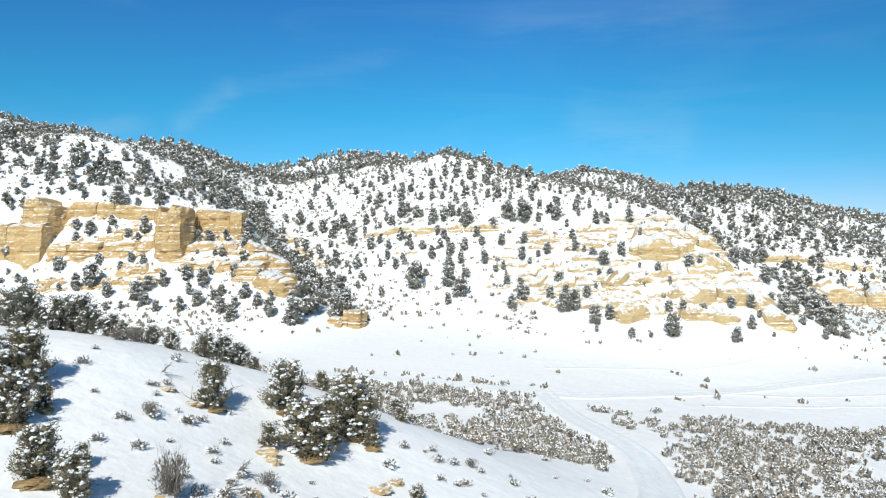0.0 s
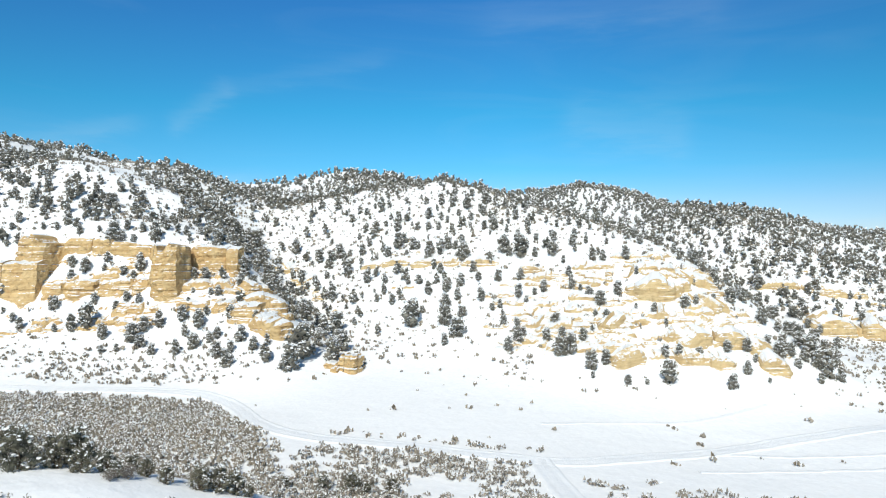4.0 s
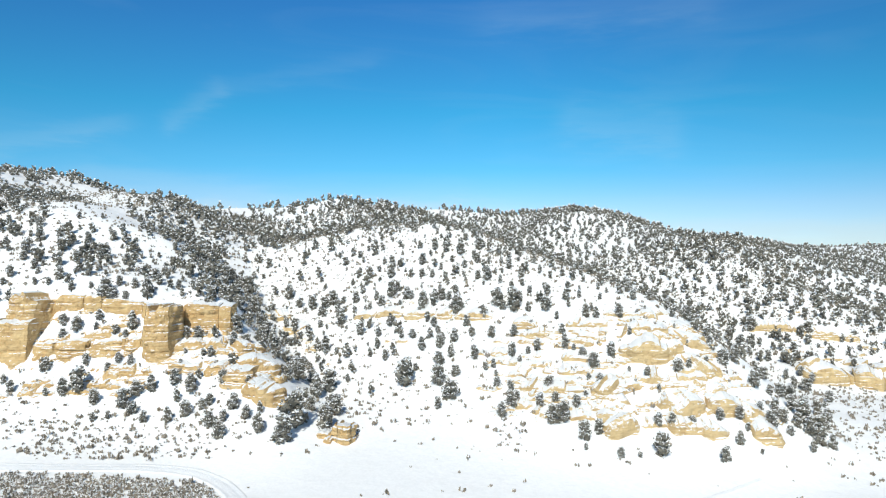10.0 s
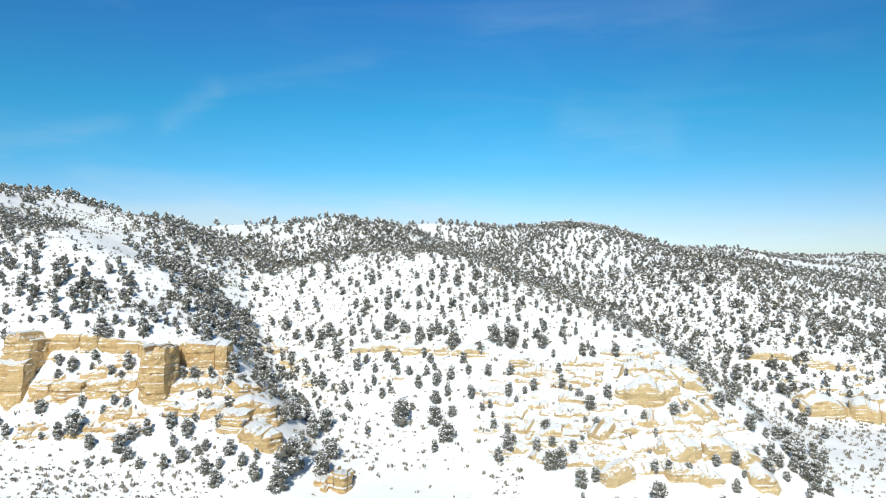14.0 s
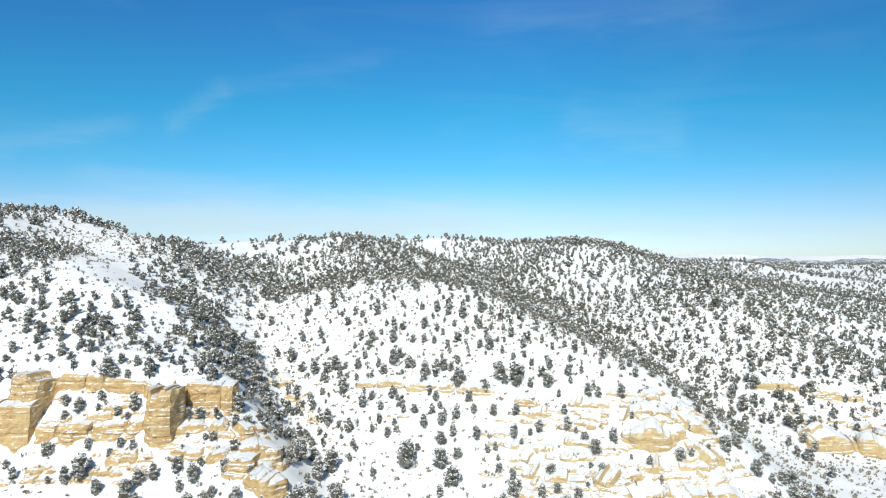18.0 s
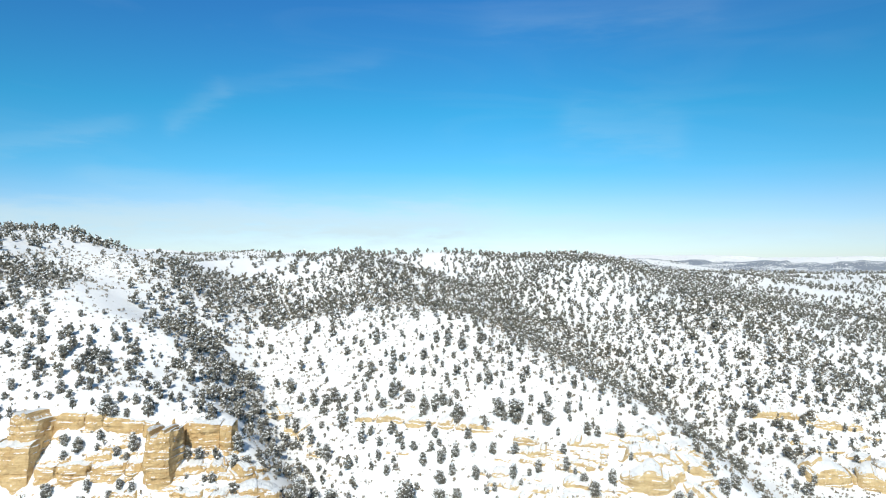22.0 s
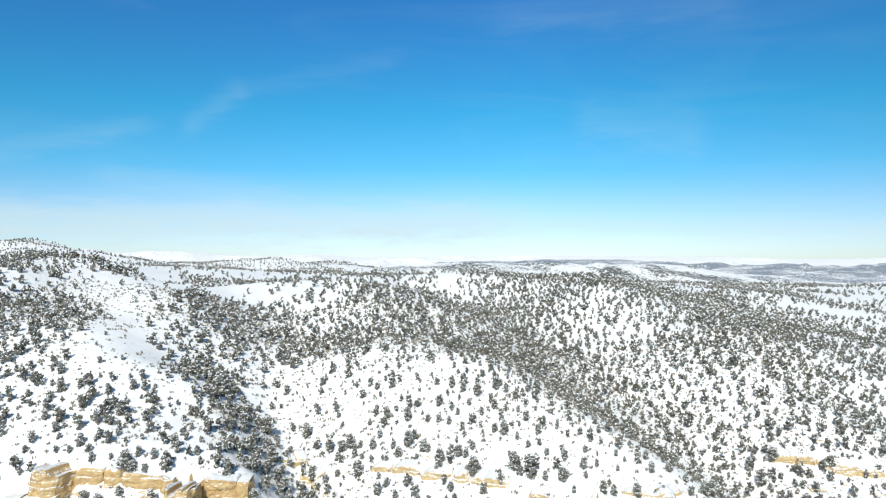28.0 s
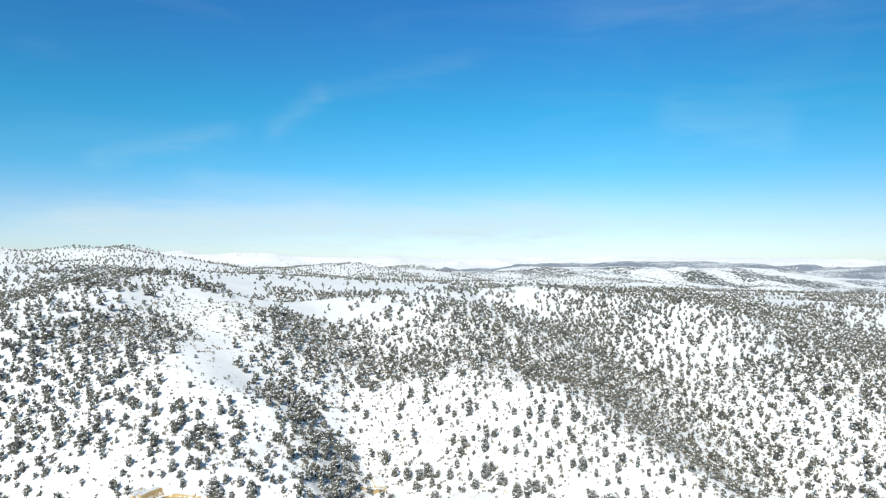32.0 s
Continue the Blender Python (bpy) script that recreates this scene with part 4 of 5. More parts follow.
SHELVES = [(-75.8, 146.6, 2.8), (-72.4, 145.5, 3.5), (-74.9, 144.6, 2.5), (-68.6, 147, 2.6), (-68.5, 145.5, 1.9), (-64.2, 144.6, 2.3), (-61.1, 145.2, 4.6), (-61.9, 143.8, 2.1), (-68, 140, 2.5), (-61.4, 139.6, 2.4), (-58.9, 139.2, 2.2), (-62.9, 138.2, 2.2), (-43.5, 139.6, 2.4), (-44.9, 139.8, 1.7), (-48.7, 140.6, 1.3), (-48.7, 137.9, 1.6), (-50, 144.8, 2.6), (-47.7, 144.8, 3), (-40.1, 143.7, 3.5), (-37.8, 144.4, 3.4), (-33.8, 131, 2.1), (-39, 132.6, 3), (-67.1, 149.6, 3.4), (-64.4, 149.4, 1.9), (-59.9, 149.8, 4.9), (-59.2, 154.3, 3.1), (-63.2, 151.9, 2.2), (-69.4, 149.6, 3.6)]
GULLY_TREES = [(-22.5, 132.1, 3.1), (-19, 125.9, 5.2), (-18.3, 132.9, 4.8), (-23.3, 142.7, 5.6), (-21.4, 146.9, 5.3), (-24.7, 137.9, 2.4), (-29.4, 150.7, 2.6), (-28.5, 140.4, 3.4), (-27.5, 145.6, 5.4), (-25.5, 150.4, 3.1), (-40.7, 148.2, 4.5), (-43.6, 173.8, 4.7), (-40.7, 167.5, 4), (-38.8, 166.5, 4), (-36.9, 163.7, 3.7), (-35.3, 162.2, 3.2), (-51, 175.8, 5.3), (-46.9, 150.2, 4.5), (-47.6, 184, 5)]
MIDDLE_TREES = [(-24.5, 162.8, 4.9), (-21.8, 160.4, 1.9), (-34.1, 176.1, 3.1), (-30.4, 173.2, 2.7), (-27.6, 174.3, 2.1), (-22.4, 171.9, 4.7), (-16.6, 162.9, 3.6), (-17.9, 149.3, 2.1), (-13.7, 155.5, 2.2), (-12.3, 157.2, 2.8), (-12.3, 160.4, 2.6), (-10.2, 152.9, 2.8), (-7, 157.8, 2.5), (-4.5, 156.8, 2.5), (-5.7, 143.7, 6.6), (-3.6, 147.4, 1.8), (-2.4, 152.6, 3.6), (1.3, 147.5, 3.3), (0.2, 158.4, 2.8), (1.1, 156.2, 2), (1.4, 152.2, 3.2), (1.1, 141.8, 4.5), (3.7, 148.7, 3), (4.5, 142.8, 2.5), (3.3, 136.3, 4.3), (1, 133.6, 2.8), (4.6, 152.7, 3.6), (8.6, 146.2, 3.3), (8.4, 152.9, 2.4), (12.1, 142.1, 2.3), (10.6, 141.9, 1.7)]
SLOPE_TREES = [(12.4, 136.9, 2.4), (12.4, 139.7, 1.6), (14.7, 134.7, 3), (12.5, 129, 3.3), (14.5, 131.2, 3.8), (12.5, 150.8, 3), (16.1, 144.1, 3.4), (18, 157.1, 5.8), (15.8, 132.9, 2.1), (19.5, 129.4, 2.9), (22.4, 129.6, 2.1), (21.2, 124.6, 4), (23, 124.6, 4.2), (25.8, 127.3, 2.8), (22, 133.8, 2.4), (30.8, 135.9, 3.2), (28.1, 141.4, 1.7), (29.3, 139.1, 2.2), (26.6, 142.9, 3.4), (26.7, 146.4, 2.6), (21.1, 144, 3), (19.3, 143.8, 1.7), (17.4, 142.1, 1.7), (17.1, 149.5, 3), (20.8, 154.9, 2.7), (24.4, 153.6, 3.4), (21, 151, 1.7), (26.3, 150.6, 2.2), (29.3, 133.2, 1.6), (31.1, 131.9, 2.3)]
BUTTE_TREES = [(25.7, 119.9, 3.8), (28.5, 121.2, 3.1), (25.4, 117.6, 1.4), (30.8, 115.8, 2), (33.9, 115.8, 1.1), (37.7, 116.5, 4.3), (39.1, 122.9, 2.7), (41.5, 122.6, 3.2), (45, 122.8, 2.2), (32, 122.3, 2.4), (34.6, 137.6, 3.3), (37.1, 133.8, 1.3), (40, 132.2, 2.3), (41.2, 128.9, 1.6), (37.5, 131.1, 1.3), (45.8, 132.1, 3), (48, 132.6, 2.4), (32.1, 148.7, 3.3), (34, 147.5, 2.9), (38.4, 146.1, 3.5), (38.8, 139.5, 2), (48, 115.9, 3.1), (52, 119.6, 2.9), (50.2, 123.6, 2.5), (54, 124.4, 2.8), (47.1, 122.1, 1.4), (54.6, 122.4, 1.8), (55.1, 118.2, 1.1), (63.1, 124.6, 2.2), (65.9, 122.4, 2.3)]
BUTTE_END = [(62.2, 128.5, 3.4), (63.1, 127.4, 3), (69.4, 137.4, 3.6), (65.7, 127.4, 3.2), (72.0, 137.5, 3.8), (67.7, 126.4, 4.2), (66.5, 135.3, 2.8), (87.2, 170.6, 3.2), (88.9, 168.5, 3.6), (75.6, 139.2, 4), (68.5, 124.6, 3.8), (63.4, 133.1, 2.4), (87.9, 175.9, 3), (91.4, 175.7, 2.6), (92.8, 172.9, 3.2), (75.0, 134.9, 3.4), (87.9, 156.7, 3), (70.4, 124.3, 3.2), (69.4, 126.6, 4.2), (67.3, 128.8, 4.7), (59, 123.2, 3.6), (66.5, 131.3, 3.3), (70, 133, 3.9), (84.5, 152.4, 1.8), (60.4, 132.8, 3.6), (58.4, 126.3, 2), (85.3, 196.3, 5.6), (55.9, 136.1, 3.5), (91.2, 202.3, 4.9), (105.1, 197.8, 4.1), (97.1, 190.1, 3.8), (55.2, 142.7, 3.2), (55.5, 151.4, 4.3), (84.8, 202.7, 4.5), (59, 138.3, 3.3), (64.5, 138.2, 2.9), (66.4, 135.3, 3), (77.7, 139, 2.9), (62.9, 127.1, 2.8), (89.5, 188.5, 3.6)]
UPPER_TREES = [(-37.9, 187.6, 4.5), (-30.8, 182, 4), (-27.5, 181.2, 3.6), (-25.4, 181.4, 4.6), (-21.9, 176.7, 1.7), (-30, 191.9, 1.8), (-20.9, 185.7, 2.2), (-17.8, 180, 2.6), (-19.3, 177.9, 3.5), (-12.4, 172.3, 3), (-15.3, 172.2, 2), (-10.2, 174.5, 4.7), (-10.8, 181.9, 4.3), (-16.4, 185.2, 3.8), (-24.1, 196.3, 2.8), (-19.4, 189.5, 1.8), (-20.3, 197.5, 2.4), (-16.2, 199.5, 3.5), (-6.3, 170.7, 3.8), (-5.2, 170.2, 2.4), (-7.8, 169.2, 1.6), (-2.4, 166.5, 4), (0.5, 168.2, 2.4), (2.1, 166.4, 3.3), (4.1, 162.1, 2.1), (5.5, 161.1, 4.9), (3.8, 165.7, 2.6), (5.3, 167.3, 2.4), (10.8, 170.4, 2.7), (12.9, 169.1, 3.8)]
CREST_TREES = [(7.9, 177.1, 2.5), (-0.2, 177.3, 2.5), (-2.8, 179.1, 2.6), (-2.7, 184.3, 3.7), (2, 179.7, 2.1), (7.2, 184.6, 3.7), (4.9, 181.9, 2.2), (0.5, 188.4, 3.8), (3.5, 186.6, 3.3), (12.1, 186.5, 3.7), (11.2, 178.6, 3.1), (14.5, 159.7, 4.5), (15.8, 166.6, 2.4), (16.9, 175.5, 2.1), (18.1, 163.8, 2), (21.9, 160.8, 1.9), (25.6, 158.5, 2.8), (29.2, 155.2, 3.1), (30.3, 159.2, 1.9), (36.6, 157.1, 1.9), (36, 152.6, 1.8), (32, 154.9, 2.2), (20.7, 167, 2.7), (30.1, 164.6, 2), (34.4, 164.8, 2.4), (18.3, 171.5, 3), (42.8, 151.3, 2.7), (42.9, 156.3, 2.5), (46.8, 152.7, 2.7), (50, 151.2, 2.6), (53.7, 149.7, 3.6)]
models = [tree_model(RNG, 310, w, c, 0.044, 0.75) for w, c in ((0.35, 0.25), (0.31, 0.5), (0.39, 0.3), (0.29, 0.6), (0.37, 0.2), (0.34, 0.45), (0.30, 0.4), (0.42, 0.35))]
GROUPS = ((CLIFF_FOOT, "round grey-green juniper on the snow below the cliff", "trees below the cliff"),
          (SHELVES, "small juniper on a snowy sandstone shelf", "trees on the cliff shelves"),
          (GULLY_TREES, "dark snow-flecked pinyon in the shaded gully", "trees in the gully"),
          (MIDDLE_TREES, "snow-dusted juniper on the open slope", "trees on the open slope"),
          (SLOPE_TREES, "snow-dusted juniper on the open slope", "trees on the open slope"),
          (BUTTE_TREES, "grey-green juniper among sandstone slabs", "trees on the butte"),
          (BUTTE_END, "dense dark juniper at the end of the butte", "trees at the butte end"),
          (UPPER_TREES, "snow-dusted juniper high on the white slope", "trees above the ledge"),
          (CREST_TREES, "snow-dusted juniper high on the white slope", "trees above the ledge"))
SPUR_TREES = [(-97.5, 177, 3.1), (-94.3, 171.4, 4.5), (-89.1, 179.7, 2.1), (-89.9, 172, 2.7), (-102.7, 174.1, 3.1), (-92.9, 162, 2.6), (-90.3, 163.1, 2.8), (-92.2, 155.9, 3), (-88.3, 158.4, 2.5), (-87, 159.4, 1.7), (-80.6, 161.6, 3.3), (-76.8, 165.8, 4.2), (-80.9, 155, 3.5), (-82.7, 153.8, 2.1), (-68.8, 149.9, 5), (-66.7, 152, 2.6), (-63.7, 152.4, 2.1), (-66.8, 149.5, 2.5), (-64.5, 149.7, 1.8), (-60.6, 156.3, 3.3), (-55.8, 156.6, 2.5), (-60.3, 165.6, 1.9), (-78.1, 174.3, 2.9), (-75.6, 175, 3.2), (-73.3, 175.2, 1.9), (-82.6, 170.9, 3.2), (-71.3, 166.1, 3.3), (-81, 167.6, 2.3), (-85.7, 153.8, 1.9), (-76.3, 150.8, 2.6), (-53.7, 159.5, 2.1), (-54.2, 154, 2.3), (-59.9, 151.3, 2.3), (-85.8, 161.8, 2), (-101.3, 169.5, 2.4), (-85, 183.3, 1.8), (-83.9, 203.3, 2.3), (-79.5, 208.6, 3.1), (-102, 181.3, 2.2), (-105.9, 178.3, 2.8), (-92, 229.4, 1.8), (-111.2, 249.8, 2.1), (-115.6, 274.2, 2), (-98, 200.9, 1.4), (-133.8, 255.3, 2.6), (-134.2, 243.2, 2.9), (-92.5, 153.9, 1.9), (-72.3, 151, 1.6), (-70.2, 172, 1.7), (-67.5, 175.6, 1.7)]
SKYLINE_TREES = [(69.5, 351, 4.8), (71.5, 353, 3.6), (30.8, 367, 4.2), (-42, 312, 2.6), (88, 349, 3.4)]
GROUPS = GROUPS + ((SPUR_TREES, "broad grey-green juniper on the slope above the cliff", "trees above the cliff"), (SKYLINE_TREES, "tall dark pinyon standing on the skyline", "trees on the skyline"))
standing = []
for listed, label, group in GROUPS:
    for x, y, tall in listed:
        plant(models[RNG.integers(len(models))], x, y, tall * 0.92, label, group, 0.06, RNG.uniform(0.8, 1.05))
        standing.append((x, y))
standing = np.array(standing)

# ---- the woods beyond ----
DARK_ROW = [(-180, 312), (-165, 316), (-148, 310), (-133, 302)]
DARK_FLANK = [(-22, 143), (-30, 157), (-36.5, 165), (-43, 171), (-48, 175), (-54, 181), (-62, 190), (-70, 197), (-77, 203)]
LEFT_ROW = [(-205, 262), (-174, 265), (-152, 280)]
UPPER_FLANK = [(-96, 261), (-86, 258), (-75, 252), (-65, 245)]
SPUR_WOOD = [(-32, 268), (-20, 263), (-8, 259), (5, 249), (18, 232), (18, 208), (26, 196), (33, 178), (41, 163), (50, 156), (60, 148)]


def tree_density(x, y):
    d = 0.54 + 0.7 * fractal(x, y, 38, 3, 21) - 0.08 * step(200, 215, y) * step(30, 10, x)
    d = d + 0.12 * step(215, 290, y) * step(-30, 0, x) - 0.10 * blob(x, y, -50, 240, 26, 30)
    d = d - 0.22 * step(385, 420, y) - 0.22 * step(400, 480, y)
    d = d + 0.65 * np.exp(-(line_distance(x, y, SPUR_WOOD) / 11) ** 2)
    d = d - 1.1 * np.exp(-(line_distance(x, y, BARE_SPUR) / 15) ** 2) - 0.95 * blob(x, y, -106, 314, 34, 18) - 0.6 * blob(x, y, -56, 322, 30, 12)
    d = d - 0.25 * blob(x, y, 100, 230, 16, 20) - 0.7 * blob(x, y, 228, 434, 34, 13)
    d = d + 0.60 * np.exp(-(line_distance(x, y, DARK_FLANK) / 9) ** 2) * step(136, 148, y)
    d = d + 0.8 * np.exp(-(line_distance(x, y, LAND["right_gully"]) / 9) ** 2) * step(160, 185, y)
    d = d + 0.9 * np.exp(-(line_distance(x, y, DARK_ROW) / 7) ** 2)
    d = d + 0.75 * np.exp(-(line_distance(x, y, UPPER_FLANK) / 8) ** 2)
    d = d + 0.36 * step(-102, -114, x) * step(262, 242, y) + 0.25 * blob(x, y, -26, 245, 26, 26) - 0.30 * step(300, 325, y) * step(-20, -60, x)
    d = d + 0.8 * np.exp(-(line_distance(x, y, LEFT_ROW) / 9) ** 2) + 0.8 * blob(x, y, -335, 505, 75, 55) + 0.9 * blob(x, y, -120, 440, 46, 22)
    d = d + 0.24 * step(190, 225, y) * step(400, 370, y) * step(-10, 20, x) + 0.20 * step(65, 85, x) * step(145, 165, y) * step(320, 280, y)
    d = d + 0.10 * step(-60, -90, x) * step(150, 165, y) * step(262, 235, y)
    listed = 0.05 * step(205, 190, y) * step(-36, -28, x) * step(72, 60, x) + 2.6 * step(156, 150, y) * step(-90, -80, x) * step(76, 70, x)
    d = d - 0.26 * np.clip(listed, 0, 3)
    # the open slope over the cliff keeps its own trees
    d = d - 0.07 * step(206, 196, y) * step(-104, -98, x) * step(-52, -60, x + 0.55 * (y - 160))
    return np.clip(d, 0.02, 1) * step(0, 3, height(x, y) - 7.0) * step(119, 128, y)


def clear_of(x, y, pts, gap):
    keep = np.ones(len(x), bool)
    for px, py in pts:
        keep &= (x - px) ** 2 + (y - py) ** 2 > gap * gap
    return keep


TX, TY = scatter(-400, 520, 120, 680, 3.0, 3, tree_density)
ok = (np.abs(TX + 0.06 * TY) < 0.70 * (TY + 25)) & clear_of(TX, TY, standing, 1.8)
TX, TY = TX[ok], TY[ok]
gx, gy = scatter(-110, -30, 145, 290, 2.7, 4, lambda x, y: 0.55 * np.exp(-(line_distance(x, y, DARK_FLANK) / 8) ** 2) * step(140, 152, y))
TX, TY = np.concatenate([TX, gx]), np.concatenate([TY, gy])
TZ = height(TX, TY)
fine = [tree_arrays(RNG, 34, w, 1.0, c, 0.11, 0.5, 0.03, 6) for w, c in ((0.42, 0.2), (0.38, 0.35), (0.35, 0.5), (0.45, 0.25), (0.40, 0.4), (0.37, 0.3))]
tiny = [tree_arrays(RNG, 9, w, 1.0, 0.3, 0.20, 0.45, 0.03, 3) for w in (0.36, 0.40, 0.44)]
rough = [tree_arrays(RNG, 15, w, 1.0, c, 0.155, 0.45, 0.03, 4) for w, c in ((0.40, 0.2), (0.37, 0.35), (0.43, 0.25), (0.36, 0.45))]
groups = []
for x, y, z in zip(TX, TY, TZ):
    pool = fine if y < 205 else rough if y < 330 else tiny
    t = pool[RNG.integers(len(pool))]
    tall = RNG.uniform(1.1, 1.4) + 2.5 * RNG.uniform() ** 1.4
    tall *= 0.74 if y < 205 and -36 < x < 62 else 0.7 if line_distance(x, y, GULLY) < 9 else 0.9
    wide = tall * RNG.uniform(0.72, 1.05)
    tall *= 1.12
    a = RNG.uniform(0, 6.28)
    c, sn = math.cos(a) * wide, math.sin(a) * wide
    rot = np.array([(c, -sn, 0), (sn, c, 0), (0, 0, tall)])
    for slot, (v, f) in enumerate(t):
        groups.append((slot, (v @ rot.T + (x, y, z - 0.06 * tall), f)))
joined("juniper_woodland", groups, (BARK, FOLIAGE, SNOW), "grey-green junipers and pinyons dusted with snow on the hills", "trees")


def far_density(x, y):
    d = 0.30 + 1.5 * fractal(x, y, 95, 3, 71) + 0.6 * fractal(x, y, 300, 2, 73)
    d = d + 0.7 * blob(x, y, -150, 800, 110, 26) - 0.9 * blob(x, y, 5, 830, 110, 60)
    rise = height(x, y + 9) - height(x, y - 9)
    return np.clip(d + 0.05 * rise, 0, 1) * step(0.74, 0.70, np.abs(x + 0.06 * y) / (y + 25))


WX, WY = scatter(-950, 1000, 655, 1330, 6.2, 6, far_density)
far_rng = np.random.default_rng(66)
WT = far_rng.uniform(1.5, 2.9, len(WX)) * np.interp(WY, [655, 1330], [1.15, 0.95])
hearts = np.stack([WX, WY, height(WX, WY) + 0.36 * WT], -1)
tops = hearts + np.stack([0.1 * WT, 0 * WT, 0.34 * WT], -1) * far_rng.uniform(0.6, 1.2, (len(WX), 1))
far_groups = [(0, cores(hearts, 0.46 * WT, far_rng, 0.95)), (0, cores(tops, 0.30 * WT, far_rng, 1.1)), (1, spikes(tops + (0, -0.5, 0.4), 0.16 * WT, far_rng, 0.6))]
joined("distant_woodland", far_groups, (FOLIAGE, SNOW), "dark specks of juniper woods on the distant hills", "trees")


# ---- sagebrush ----
def bush_arrays(rng, twigs, snowy):
    """Upright twig tufts of a sagebrush about a metre across, with snow caught between them."""
    pts = rng.normal(size=(twigs, 3)) * (0.30, 0.30, 0.13) + (0, 0, 0.40)
    tw = spikes(pts, np.full(twigs, 0.62 / twigs ** 0.5), rng, 1.7)
    k = max(1, int(twigs * snowy))
    sp = rng.normal(size=(k, 3)) * (0.34, 0.34, 0.12) + (0, 0, 0.56)
    return tw, spikes(sp, np.full(k, 0.36 / twigs ** 0.5), rng, 0.8)


def brush(name, spots, sizes, rng, twigs, snowy, label):
    kinds = [bush_arrays(rng, twigs, snowy) for _ in range(8)]
    groups = []
    z = height(spots[0], spots[1])
    for x, y, h, s in zip(*spots, z, sizes):
        a = rng.uniform(0, 6.28)
        c, sn = math.cos(a) * s, math.sin(a) * s
        rot = np.array([(c, -sn, 0), (sn, c, 0), (0, 0, s * rng.uniform(0.8, 1.2))])
        for slot, (v, f) in enumerate(kinds[rng.integers(8)]):
            groups.append((slot, (v @ rot.T + (x, y, h - 0.1 * s), f)))
    return joined(name, groups, (SAGE, SNOW), label, "shrubs")


def road_gap(x, y):
    return np.minimum(line_distance(x, y, ROAD_MAIN), line_distance(x, y, ROAD_FORK))


def inside_bend(x, y):
    """The flat between the near hill and the road's bend."""
    edge = np.interp(x, [-110, -34, -28, -24, -20, -14], [108.5, 106.5, 99, 92.5, 88, 84.5])
    return step(1.0, -0.5, y - edge)


def field_density(x, y):
    return inside_bend(x, y) * step(-17, -23, x + 0.25 * (y - 85)) * step(49, 55, y) * step(1.7, 2.1, road_gap(x, y)) * np.clip(0.95 + 0.5 * fractal(x, y, 6, 3, 41), 0, 1)


def band_density(x, y):
    west = step(-24, -16, x + 0.2 * (y - 85)) * step(14.2, 12.8, x) * step(50, 56, y + 0.10 * x) * step(88, 83, y)
    east = step(15.5, 17.5, x) * step(78, 72, y + 0.12 * (x - 15)) * step(62, 45, x - 0.6 * (y - 30))
    east = np.maximum(east, step(16.5, 18, x) * step(76, 70, y))
    return np.maximum(west, east) * step(1.8, 2.6, road_gap(x, y)) * np.clip(0.55 + 1.2 * fractal(x, y, 9, 3, 43), 0, 1)


def stray_density(x, y):
    h = height(x, y)
    apron = step(-25, -40, x) * step(113, 116, y) * step(131, 124, y) * np.clip(1.3 + 1.8 * fractal(x, y, 7, 3, 45), 0, 1)
    line = np.exp(-(line_distance(x, y, [(-13, 89.5), (-5, 87.5), (5, 86)]) / 1.6) ** 2)
    slope = 0.22 * step(122, 132, y) + 0.30 * step(142, 168, y) + 0.10 * step(190, 240, y)
    fan = -0.40 * np.exp(-(line_distance(x, y, BARE_SPUR) / 16) ** 2) + 0.5 * blob(x, y, 12, 122, 5, 6) + 0.5 * blob(x, y, 78, 130, 8, 10) + 0.35 * blob(x, y, -10, 140, 6, 12)
    open_flat = 0.02 * step(80, 86, y)
    return np.clip(apron + line + slope + fan + open_flat, 0, 1) * step(1.8, 2.4, road_gap(x, y))


fx, fy = scatter(-85, -8, 48, 109, 0.78, 51, field_density)
brush("sagebrush_field", (fx, fy), RNG.uniform(0.5, 0.95, len(fx)), RNG, 8, 1.0, "dense grey-brown sagebrush field flecked with snow beside the road")
bx, by = scatter(-30, 75, 36, 90, 1.0, 52, band_density)
brush("sagebrush_band", (bx, by), RNG.uniform(0.5, 1.15, len(bx)), RNG, 18, 0.9, "tan sagebrush and rabbitbrush tufts in deep snow")
sx, sy = scatter(-150, 130, 84, 285, 1.3, 53, stray_density)
brush("scattered_shrubs", (sx, sy), RNG.uniform(0.3, 1.0, len(sx)) ** 1.3, RNG, 5, 0.4, "small scattered shrubs poking through the snow")


